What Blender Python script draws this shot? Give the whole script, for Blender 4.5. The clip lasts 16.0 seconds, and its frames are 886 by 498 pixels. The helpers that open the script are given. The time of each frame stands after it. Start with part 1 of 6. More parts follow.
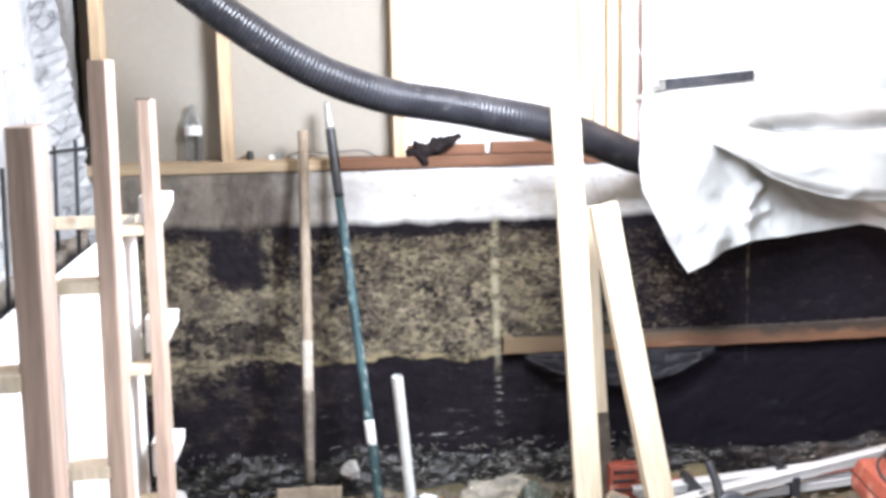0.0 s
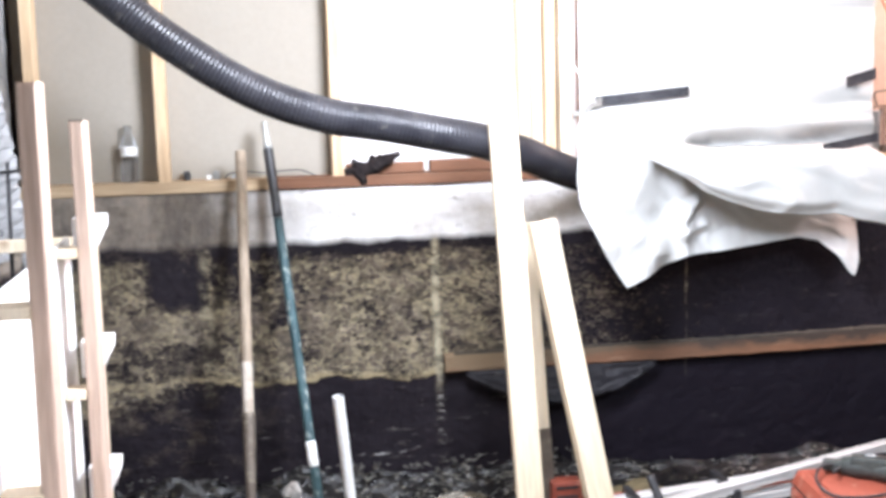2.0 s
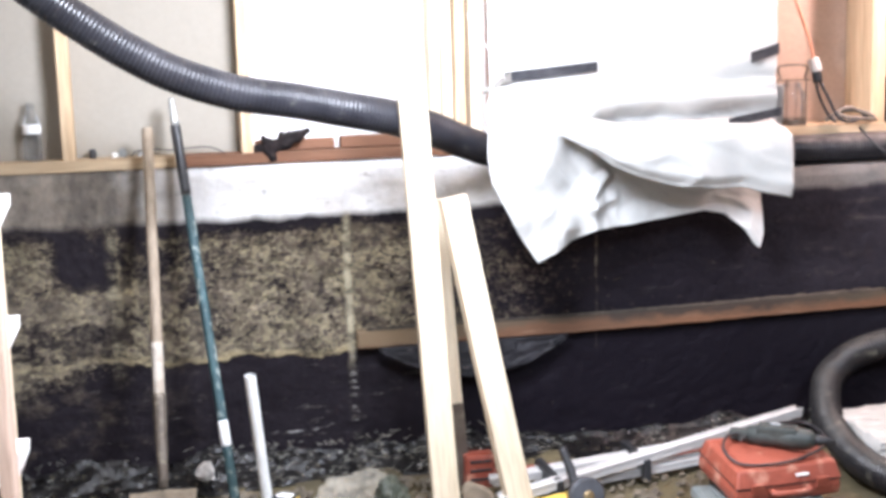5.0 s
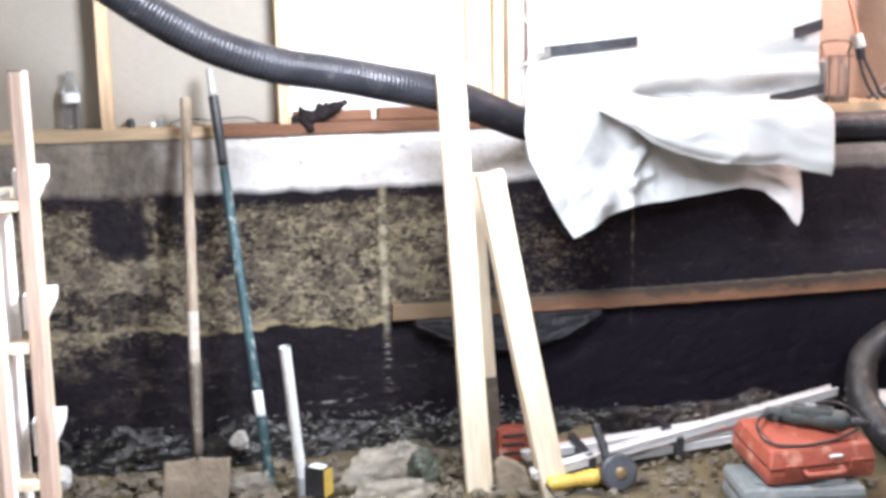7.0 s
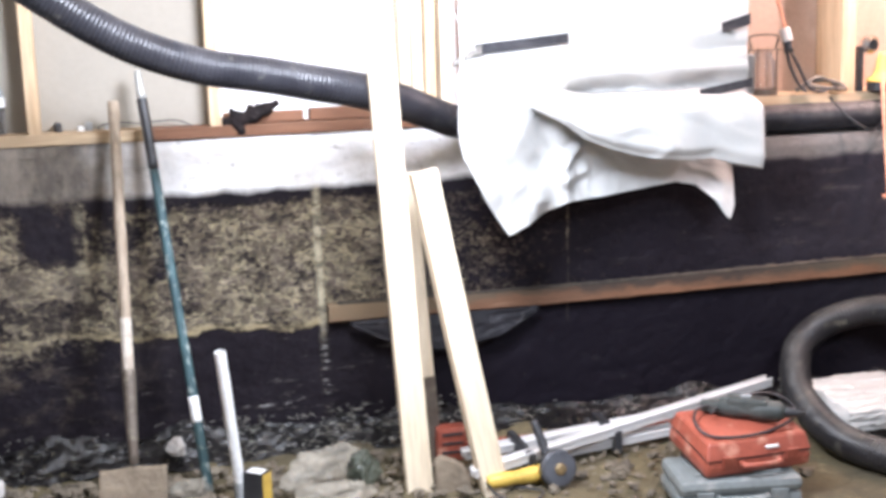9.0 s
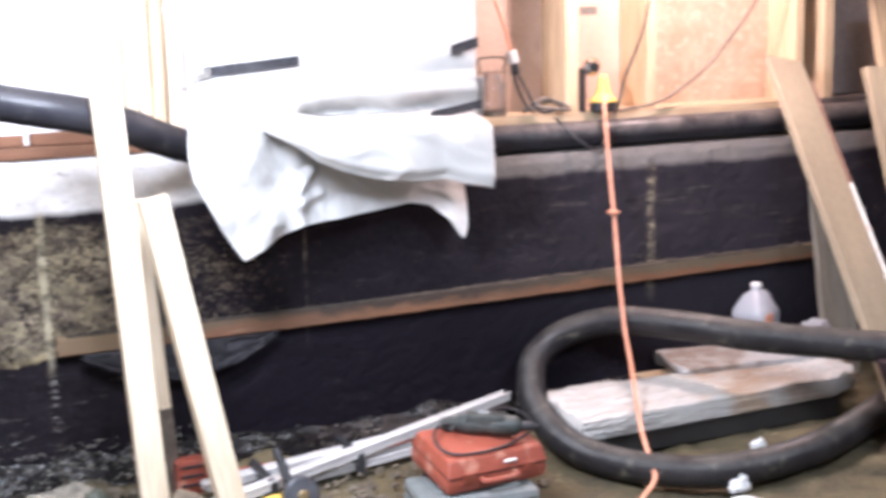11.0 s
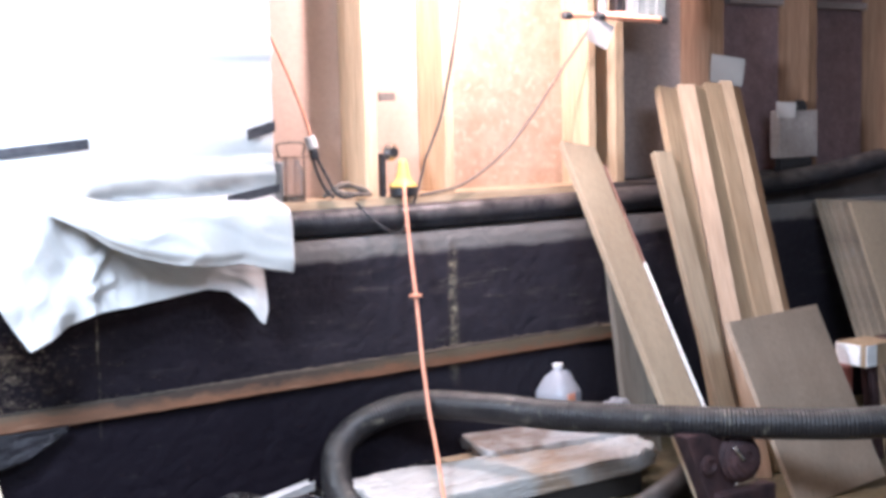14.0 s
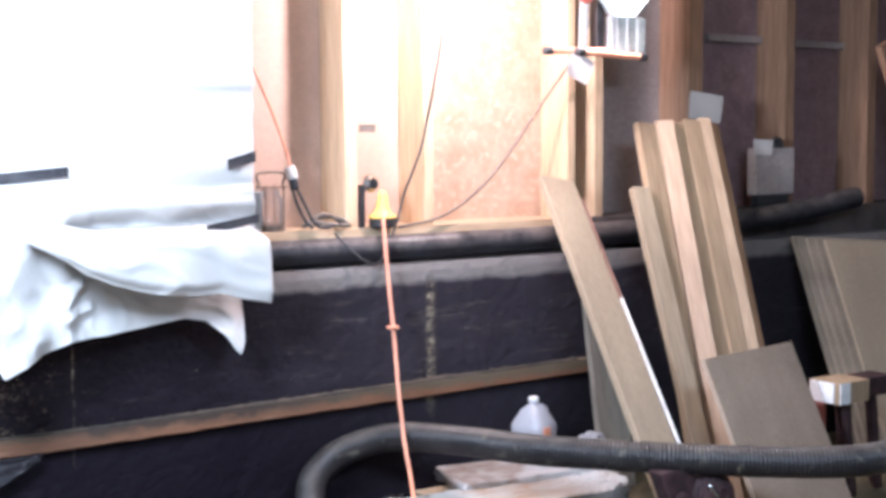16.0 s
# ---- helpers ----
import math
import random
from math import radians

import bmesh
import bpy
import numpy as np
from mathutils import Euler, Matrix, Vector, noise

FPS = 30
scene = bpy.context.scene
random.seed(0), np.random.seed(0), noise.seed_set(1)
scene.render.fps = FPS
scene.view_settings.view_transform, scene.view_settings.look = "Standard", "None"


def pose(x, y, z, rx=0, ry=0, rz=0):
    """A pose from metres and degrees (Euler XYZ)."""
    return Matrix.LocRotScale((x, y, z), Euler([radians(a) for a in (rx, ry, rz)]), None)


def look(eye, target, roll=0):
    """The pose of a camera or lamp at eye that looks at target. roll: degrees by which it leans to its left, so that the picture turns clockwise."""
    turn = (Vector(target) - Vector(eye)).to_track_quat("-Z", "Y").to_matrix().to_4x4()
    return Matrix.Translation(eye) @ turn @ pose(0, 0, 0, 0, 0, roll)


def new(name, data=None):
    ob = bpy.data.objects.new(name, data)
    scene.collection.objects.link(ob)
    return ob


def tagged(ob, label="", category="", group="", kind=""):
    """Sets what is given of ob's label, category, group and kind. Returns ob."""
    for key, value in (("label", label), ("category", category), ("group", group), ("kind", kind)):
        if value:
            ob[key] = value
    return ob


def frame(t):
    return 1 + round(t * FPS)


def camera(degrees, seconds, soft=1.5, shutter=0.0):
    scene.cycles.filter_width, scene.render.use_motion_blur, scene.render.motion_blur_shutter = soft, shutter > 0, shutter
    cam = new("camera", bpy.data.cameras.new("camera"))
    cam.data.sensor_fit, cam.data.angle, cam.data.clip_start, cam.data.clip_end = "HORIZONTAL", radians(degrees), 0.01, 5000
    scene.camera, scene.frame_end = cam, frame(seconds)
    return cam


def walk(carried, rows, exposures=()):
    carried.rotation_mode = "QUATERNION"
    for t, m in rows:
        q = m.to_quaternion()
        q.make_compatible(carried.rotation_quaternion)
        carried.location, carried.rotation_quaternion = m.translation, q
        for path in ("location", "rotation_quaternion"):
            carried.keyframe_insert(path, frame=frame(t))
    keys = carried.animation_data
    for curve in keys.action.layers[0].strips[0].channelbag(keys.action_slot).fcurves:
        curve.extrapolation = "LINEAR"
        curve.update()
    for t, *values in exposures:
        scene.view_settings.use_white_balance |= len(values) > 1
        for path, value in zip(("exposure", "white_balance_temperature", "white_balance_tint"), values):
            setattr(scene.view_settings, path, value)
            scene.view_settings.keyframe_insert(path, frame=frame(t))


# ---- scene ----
# camera: seconds, eye, then yaw to the left, pitch up and lean in degrees
cam = camera(37.83, 16.0, soft=3.7, shutter=0.6)
EXPO = [(0, 0.06, 5980, 10), (3.5, 0.0, 5950, 12), (8, 0.03, 5950, 11), (10.3, 0.03, 5850, 14), (13.2, 0.0, 5500, 12), (15, 0.0, 5240, 9), (16, 0.0, 5250, 9)]
PATH = [
    (0, -0.008, -0.000, 1.412, -5.38, -8.23, -1.22),
    (0.5, -0.011, 0.003, 1.412, -5.19, -8.26, -1.19),
    (1, -0.008, 0.008, 1.411, -6.04, -7.66, -1.34),
    (1.5, 0.000, 0.008, 1.410, -6.94, -7.45, -1.49),
    (2, 0.004, 0.007, 1.416, -7.93, -7.56, -1.62),
    (2.5, 0.012, 0.009, 1.420, -9.10, -7.40, -1.37),
    (3, 0.017, 0.018, 1.420, -9.86, -7.53, -1.68),
    (3.5, 0.016, 0.015, 1.424, -11.75, -7.27, -1.49),
    (3.7, 0.015, 0.016, 1.424, -12.44, -7.17, -1.49),
    (5.8, 0.013, 0.006, 1.439, -10.54, -9.70, -1.74),
    (6, 0.012, 0.007, 1.445, -10.21, -9.63, -1.65),
    (6.5, 0.012, 0.015, 1.451, -10.38, -10.21, -1.30),
    (7, 0.015, 0.019, 1.455, -10.11, -10.41, -1.10),
    (7.5, 0.017, 0.021, 1.456, -10.01, -10.74, -1.57),
    (8, 0.019, 0.025, 1.458, -10.88, -10.86, -1.18),
    (8.2, 0.020, 0.027, 1.458, -11.17, -10.77, -1.44),
    (10.3, 0.037, 0.044, 1.460, -19.32, -10.11, -1.29),
    (10.5, 0.042, 0.046, 1.457, -20.78, -10.00, -1.38),
    (11, 0.065, 0.050, 1.464, -24.30, -10.02, -1.42),
    (11.5, 0.091, 0.057, 1.451, -29.05, -9.51, -0.97),
    (12, 0.113, 0.066, 1.427, -32.85, -9.50, -1.26),
    (12.5, 0.126, 0.074, 1.419, -35.22, -8.84, -1.50),
    (13, 0.132, 0.071, 1.412, -35.61, -7.78, -1.91),
    (13.5, 0.127, 0.068, 1.405, -34.34, -6.94, -1.88),
    (14, 0.118, 0.059, 1.415, -32.72, -5.94, -1.38),
    (14.5, 0.118, 0.055, 1.422, -32.36, -5.26, -0.99),
    (15, 0.113, 0.047, 1.427, -31.56, -5.21, -0.84),
    (15.5, 0.105, 0.045, 1.433, -32.34, -5.10, -0.43),
    (16, 0.107, 0.058, 1.441, -33.81, -4.82, -0.34),
]


def aim(x, y, z, yaw, pitch, roll):
    eye = Vector((x, y, z))
    a, b = radians(yaw), radians(pitch)
    return look(eye, eye + Vector((-math.sin(a) * math.cos(b), math.cos(a) * math.cos(b), math.sin(b))), roll)


walk(cam, [(t, aim(*row)) for t, *row in PATH], EXPO)

# ---- light ----
world = bpy.data.worlds.new("world")
scene.world = world
world.use_nodes = True
world.node_tree.nodes["Background"].inputs[0].default_value = (0.6, 0.62, 0.7, 1)
world.node_tree.nodes["Background"].inputs[1].default_value = 0.02


def lamp(name, kind, place, energy, colour, size=0.1, target=None):
    data = bpy.data.lights.new(name, kind)
    data.energy, data.color = energy, colour
    if kind == "AREA":
        data.size = size
    else:
        data.shadow_soft_size = size
    ob = new(name, data)
    ob.matrix_world = look(place, target) if target else Matrix.Translation(place)
    return tagged(ob, kind="structure")


lamp("work_lamp_light", "POINT", (0.62, 2.85, 1.82), 303, (0.93, 0.95, 1.0), 0.26)
lamp("bulb_light", "POINT", (2.86, 3.97, 2.06), 124, (1.0, 0.735, 0.665), 0.045)
lamp("work_light_beam", "AREA", (3.735, 4.075, 2.07), 18, (1.0, 0.86, 0.74), 0.16, (3.5, 3.0, 0.9))
# unseen fill lamp, added to lift the darks and the front faces
lamp("added_fill_light", "AREA", (1.9, 1.0, 2.5), 175, (0.86, 0.92, 1.0), 1.2, (1.9, 1.5, 0))

# ---- materials ----


def mat(name, c1, c2, scale=6.0, rough=0.8, bump=0.3, metal=0.0, stretch=(1, 1, 1), c3=None, fine=60.0, spots=0.5, vary=0.0, spec=0.4, grain_amount=0.12):
    """Two colours mixed by broad noise, a third in spots, with fine grain and relief."""
    m = bpy.data.materials.new(name)
    m.use_nodes = True
    n, l = m.node_tree.nodes, m.node_tree.links
    b = n["Principled BSDF"]
    tc = n.new("ShaderNodeTexCoord")
    mp = n.new("ShaderNodeMapping")
    mp.inputs["Scale"].default_value = stretch
    l.new(tc.outputs["Object"], mp.inputs[0])

    def noise_node(s, detail=5.0):
        k = n.new("ShaderNodeTexNoise")
        k.inputs["Scale"].default_value, k.inputs["Detail"].default_value = s, detail
        l.new(mp.outputs[0], k.inputs["Vector"])
        return k

    def ramp(src, a, z):
        k = n.new("ShaderNodeMapRange")
        k.inputs[1].default_value, k.inputs[2].default_value = a, z
        l.new(src, k.inputs[0])
        return k.outputs[0]

    def mix(f, a, z, how="MIX"):
        k = n.new("ShaderNodeMix")
        k.data_type, k.blend_type = "RGBA", how
        if isinstance(f, float):
            k.inputs[0].default_value = f
        else:
            l.new(f, k.inputs[0])
        for i, v in ((6, a), (7, z)):
            if isinstance(v, tuple):
                k.inputs[i].default_value = (*v, 1)
            else:
                l.new(v, k.inputs[i])
        return k.outputs[2]

    broad, grain = noise_node(scale), noise_node(fine, 3.0)
    col = mix(ramp(broad.outputs[0], 0.35, 0.65), c1, c2)
    if c3:
        col = mix(ramp(noise_node(scale * 2.7).outputs[0], spots, spots + 0.12), col, c3)
    g = ramp(grain.outputs[0], 0.25, 0.75)
    k = n.new("ShaderNodeMapRange")
    k.inputs[3].default_value, k.inputs[4].default_value = 1 - 1.4 * grain_amount, 1 + grain_amount
    l.new(g, k.inputs[0])
    hs = n.new("ShaderNodeHueSaturation")
    l.new(col, hs.inputs["Color"])
    l.new(k.outputs[0], hs.inputs["Value"])
    out = hs.outputs[0]
    if vary:
        oi = n.new("ShaderNodeObjectInfo")
        k2 = n.new("ShaderNodeMapRange")
        k2.inputs[3].default_value, k2.inputs[4].default_value = 1 - vary, 1 + vary
        l.new(oi.outputs["Random"], k2.inputs[0])
        hs2 = n.new("ShaderNodeHueSaturation")
        l.new(out, hs2.inputs["Color"])
        l.new(k2.outputs[0], hs2.inputs["Value"])
        out = hs2.outputs[0]
    l.new(out, b.inputs["Base Color"])
    rr = n.new("ShaderNodeMapRange")
    rr.inputs[3].default_value, rr.inputs[4].default_value = max(rough - 0.12, 0.03), min(rough + 0.12, 1)
    l.new(broad.outputs[0], rr.inputs[0])
    l.new(rr.outputs[0], b.inputs["Roughness"])
    b.inputs["Metallic"].default_value = metal
    b.inputs["Specular IOR Level"].default_value = spec
    if bump:
        bp = n.new("ShaderNodeBump")
        bp.inputs["Strength"].default_value, bp.inputs["Distance"].default_value = bump, 0.01
        l.new(grain.outputs[0], bp.inputs["Height"])
        l.new(bp.outputs[0], b.inputs["Normal"])
    return m


def wood(name, light, dark, vary=0.12, rough=0.7, along="z"):
    """Sawn softwood: long grain, knots, slight change from board to board."""
    m = mat(name, light, dark, 5.0, rough, 0.15, stretch={"z": (9, 9, 0.7), "x": (0.7, 9, 9), "y": (9, 0.7, 9)}[along], fine=14.0, vary=vary)
    n, l = m.node_tree.nodes, m.node_tree.links
    tc = n.new("ShaderNodeTexCoord")
    vo = n.new("ShaderNodeTexVoronoi")
    vo.inputs["Scale"].default_value = 5.5
    l.new(tc.outputs["Object"], vo.inputs["Vector"])
    k = n.new("ShaderNodeMapRange")
    k.inputs[1].default_value, k.inputs[2].default_value, k.inputs[3].default_value, k.inputs[4].default_value = 0.03, 0.13, 0.75, 0.0
    l.new(vo.outputs[0], k.inputs[0])
    b = n["Principled BSDF"]
    src = b.inputs["Base Color"].links[0].from_socket
    mx = n.new("ShaderNodeMix")
    mx.data_type = "RGBA"
    l.new(k.outputs[0], mx.inputs[0])
    l.new(src, mx.inputs[6])
    mx.inputs[7].default_value = (dark[0] * 0.45, dark[1] * 0.35, dark[2] * 0.3, 1)
    l.new(mx.outputs[2], b.inputs["Base Color"])
    return m


PINE = wood("pine", (0.60, 0.45, 0.29), (0.49, 0.345, 0.21))
PINK = wood("fir", (0.50, 0.375, 0.30), (0.40, 0.29, 0.225))
# sheathing darkened in its colour for the dim right-hand bays
DIM_BOARD = mat("dim_sheathing", (0.300, 0.208, 0.212), (0.235, 0.162, 0.168), 14.0, 0.85, 0.2, c3=(0.34, 0.24, 0.23), spots=0.62)
PALE = wood("pale_pine", (0.72, 0.62, 0.47), (0.63, 0.52, 0.37))
REDWOOD = wood("treated_plate", (0.21, 0.098, 0.052), (0.15, 0.068, 0.036), along="x")
PLATE = wood("plate", (0.52, 0.40, 0.26), (0.40, 0.29, 0.18), along="x")
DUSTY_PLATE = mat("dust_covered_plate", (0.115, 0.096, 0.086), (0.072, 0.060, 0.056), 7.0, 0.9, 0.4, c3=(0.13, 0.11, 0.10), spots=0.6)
LUMBER = wood("lumber", (0.39, 0.288, 0.183), (0.285, 0.203, 0.122))
LUMBER_PALE = wood("lumber_pale", (0.46, 0.345, 0.235), (0.37, 0.27, 0.175))
PLY = mat("plywood", (0.36, 0.290, 0.200), (0.29, 0.232, 0.158), 3.0, 0.75, 0.15, stretch=(3, 3, 0.6), c3=(0.27, 0.20, 0.13), spots=0.66, vary=0.1)
PLY_GREY = mat("grey_plywood", (0.25, 0.21, 0.155), (0.15, 0.125, 0.095), 4.0, 0.8, 0.2, c3=(0.20, 0.18, 0.15), spots=0.6, vary=0.15)
SHEET_FACE = mat("plywood_face", (0.29, 0.238, 0.168), (0.235, 0.192, 0.135), 2.2, 0.8, 0.15, stretch=(2, 2, 0.7), c3=(0.19, 0.15, 0.10), spots=0.66)
# pine darkened to paint in the weaker light at the right
DIM_PINE = wood("dim_pine", (0.34, 0.205, 0.125), (0.25, 0.145, 0.085))
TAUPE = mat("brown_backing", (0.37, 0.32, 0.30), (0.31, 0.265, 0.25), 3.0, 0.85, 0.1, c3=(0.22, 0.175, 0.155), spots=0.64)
OSB = mat("osb", (0.52, 0.365, 0.265), (0.455, 0.305, 0.21), 12.0, 0.7, 0.15, c3=(0.57, 0.43, 0.325), spots=0.55, fine=34.0, grain_amount=0.07)
GYP = mat("gypsum_paper", (0.300, 0.272, 0.230), (0.265, 0.238, 0.200), 1.2, 0.9, 0.05, c3=(0.225, 0.198, 0.162), spots=0.68, grain_amount=0.03)
WHITEBOARD = mat("white_board", (0.84, 0.83, 0.82), (0.79, 0.78, 0.77), 2.0, 0.8, 0.04, grain_amount=0.02)
PLASTER = mat("old_plaster", (0.38, 0.38, 0.38), (0.23, 0.23, 0.235), 3.0, 0.9, 0.9, c3=(0.05, 0.05, 0.05), spots=0.64, fine=30.0)
DIRT = mat("dirt", (0.120, 0.096, 0.050), (0.066, 0.053, 0.031), 5.0, 0.95, 1.0, c3=(0.170, 0.140, 0.078), spots=0.6, fine=45.0)
CLOD = mat("clod", (0.175, 0.146, 0.107), (0.098, 0.080, 0.060), 9.0, 0.95, 1.0, c3=(0.24, 0.215, 0.17), spots=0.64, fine=70.0)
TARP = mat("white_membrane", (0.515, 0.512, 0.495), (0.485, 0.482, 0.465), 3.0, 0.5, 0.03, grain_amount=0.02)
TAPE = mat("black_tape", (0.022, 0.022, 0.026), (0.045, 0.045, 0.05), 22.0, 0.45, 0.15, c3=(0.12, 0.12, 0.12), spots=0.68)
HOSE = mat("black_hose", (0.0125, 0.0125, 0.0160), (0.023, 0.023, 0.028), 8.0, 0.34, 0.15, c3=(0.07, 0.065, 0.058), spots=0.62, spec=0.27)
HOSE_DUSTY = mat("dusty_hose", (0.0155, 0.0142, 0.0155), (0.027, 0.0245, 0.0245), 7.0, 0.40, 0.35, c3=(0.10, 0.09, 0.07), spots=0.60, fine=55.0, spec=0.32)


def dusted(m, colour, start, full, along=None):
    """Dust settled on whatever faces upward, in patches; along: where it starts and is full along x."""
    n, l = m.node_tree.nodes, m.node_tree.links
    geo, sx, nzn, tc = n.new("ShaderNodeNewGeometry"), n.new("ShaderNodeSeparateXYZ"), n.new("ShaderNodeTexNoise"), n.new("ShaderNodeTexCoord")
    l.new(geo.outputs["Normal"], sx.inputs[0])
    l.new(tc.outputs["Object"], nzn.inputs["Vector"])
    nzn.inputs["Scale"].default_value, nzn.inputs["Detail"].default_value, nzn.inputs["Roughness"].default_value = 11.0, 8.0, 0.72
    up, patch, both = n.new("ShaderNodeMapRange"), n.new("ShaderNodeMapRange"), n.new("ShaderNodeMath")
    up.inputs[1].default_value, up.inputs[2].default_value = start, full
    patch.inputs[1].default_value, patch.inputs[2].default_value = 0.36, 0.64
    l.new(sx.outputs[2], up.inputs[0])
    l.new(nzn.outputs[0], patch.inputs[0])
    both.operation = "MULTIPLY"
    l.new(up.outputs[0], both.inputs[0])
    l.new(patch.outputs[0], both.inputs[1])
    if along:
        run, px, more = n.new("ShaderNodeMapRange"), n.new("ShaderNodeSeparateXYZ"), n.new("ShaderNodeMath")
        run.inputs[1].default_value, run.inputs[2].default_value, run.inputs[3].default_value = *along, 0.15
        l.new(tc.outputs["Object"], px.inputs[0])
        l.new(px.outputs[0], run.inputs[0])
        more.operation = "MULTIPLY"
        l.new(both.outputs[0], more.inputs[0])
        l.new(run.outputs[0], more.inputs[1])
        both = more
    b = n["Principled BSDF"]
    mx = n.new("ShaderNodeMix")
    mx.data_type = "RGBA"
    l.new(both.outputs[0], mx.inputs[0])
    l.new(b.inputs["Base Color"].links[0].from_socket, mx.inputs[6])
    mx.inputs[7].default_value = (*colour, 1)
    l.new(mx.outputs[2], b.inputs["Base Color"])


dusted(HOSE_DUSTY, (0.088, 0.083, 0.074), 0.30, 1.0)
dusted(HOSE, (0.135, 0.118, 0.108), -0.35, 0.75, (1.0, 2.0))
BAYBOARD = mat("bay_board", (0.49, 0.355, 0.275), (0.42, 0.30, 0.235), 2.0, 0.85, 0.08, c3=(0.36, 0.25, 0.195), spots=0.66, grain_amount=0.05)
# yellow paled in the colour for the strong light on the connector
LIT_YELLOW = mat("lit_yellow_plastic", (0.80, 0.52, 0.13), (0.70, 0.45, 0.11), 8.0, 0.5, 0.05)
# near-white base replaces the lamp's reflection on the strip; rust in spots
GLINT_METAL = mat("whitened_aluminium", (0.82, 0.82, 0.80), (0.66, 0.64, 0.62), 6.0, 0.30, 0.1, metal=0.25, stretch=(1, 1, 3), c3=(0.36, 0.16, 0.11), spots=0.62)
STEEL = mat("worn_steel", (0.21, 0.18, 0.15), (0.13, 0.105, 0.085), 12.0, 0.55, 0.2, metal=0.5, c3=(0.30, 0.26, 0.20), spots=0.6)
BLACK = mat("black_plastic", (0.02, 0.02, 0.022), (0.035, 0.035, 0.038), 14.0, 0.45, 0.1)
RED = mat("red_plastic", (0.305, 0.078, 0.048), (0.24, 0.060, 0.038), 6.0, 0.42, 0.1, c3=(0.43, 0.20, 0.14), spots=0.58)
YELLOW = mat("yellow_plastic", (0.58, 0.40, 0.08), (0.46, 0.31, 0.06), 8.0, 0.45, 0.1, c3=(0.35, 0.25, 0.06), spots=0.68)
ORANGE = mat("orange_plastic", (0.78, 0.36, 0.23), (0.70, 0.31, 0.19), 8.0, 0.5, 0.05)
GREY = mat("grey_plastic", (0.30, 0.31, 0.31), (0.24, 0.25, 0.25), 8.0, 0.5, 0.1)
WHITE = mat("white_plastic", (0.78, 0.78, 0.77), (0.68, 0.68, 0.67), 9.0, 0.45, 0.08, c3=(0.45, 0.42, 0.37), spots=0.7)
GREEN = mat("green_paint", (0.050, 0.100, 0.110), (0.028, 0.056, 0.064), 14.0, 0.5, 0.3, stretch=(1, 1, 0.6), c3=(0.34, 0.38, 0.36), spots=0.575)
PAPER = mat("paper", (0.56, 0.53, 0.50), (0.50, 0.47, 0.44), 7.0, 0.9, 0.03, grain_amount=0.03)
BAGPLASTIC = mat("dirty_bag", (0.50, 0.46, 0.385), (0.33, 0.295, 0.235), 6.0, 0.16, 0.5, c3=(0.25, 0.21, 0.16), spots=0.60, fine=22.0)
_b = BAGPLASTIC.node_tree.nodes["Principled BSDF"]
_b.inputs["Alpha"].default_value, _b.inputs["IOR"].default_value = 0.34, 1.45
WRAP = mat("white_wrap", (0.47, 0.455, 0.43), (0.40, 0.385, 0.36), 5.0, 0.30, 0.25, stretch=(0.8, 3.4, 1), grain_amount=0.05, fine=40.0)
RUST = mat("rusty_iron", (0.070, 0.036, 0.036), (0.030, 0.018, 0.020), 14.0, 0.7, 0.5, metal=0.3)
CHROME = mat("chrome", (0.6, 0.6, 0.62), (0.5, 0.5, 0.52), 6.0, 0.2, 0.0, metal=1.0)


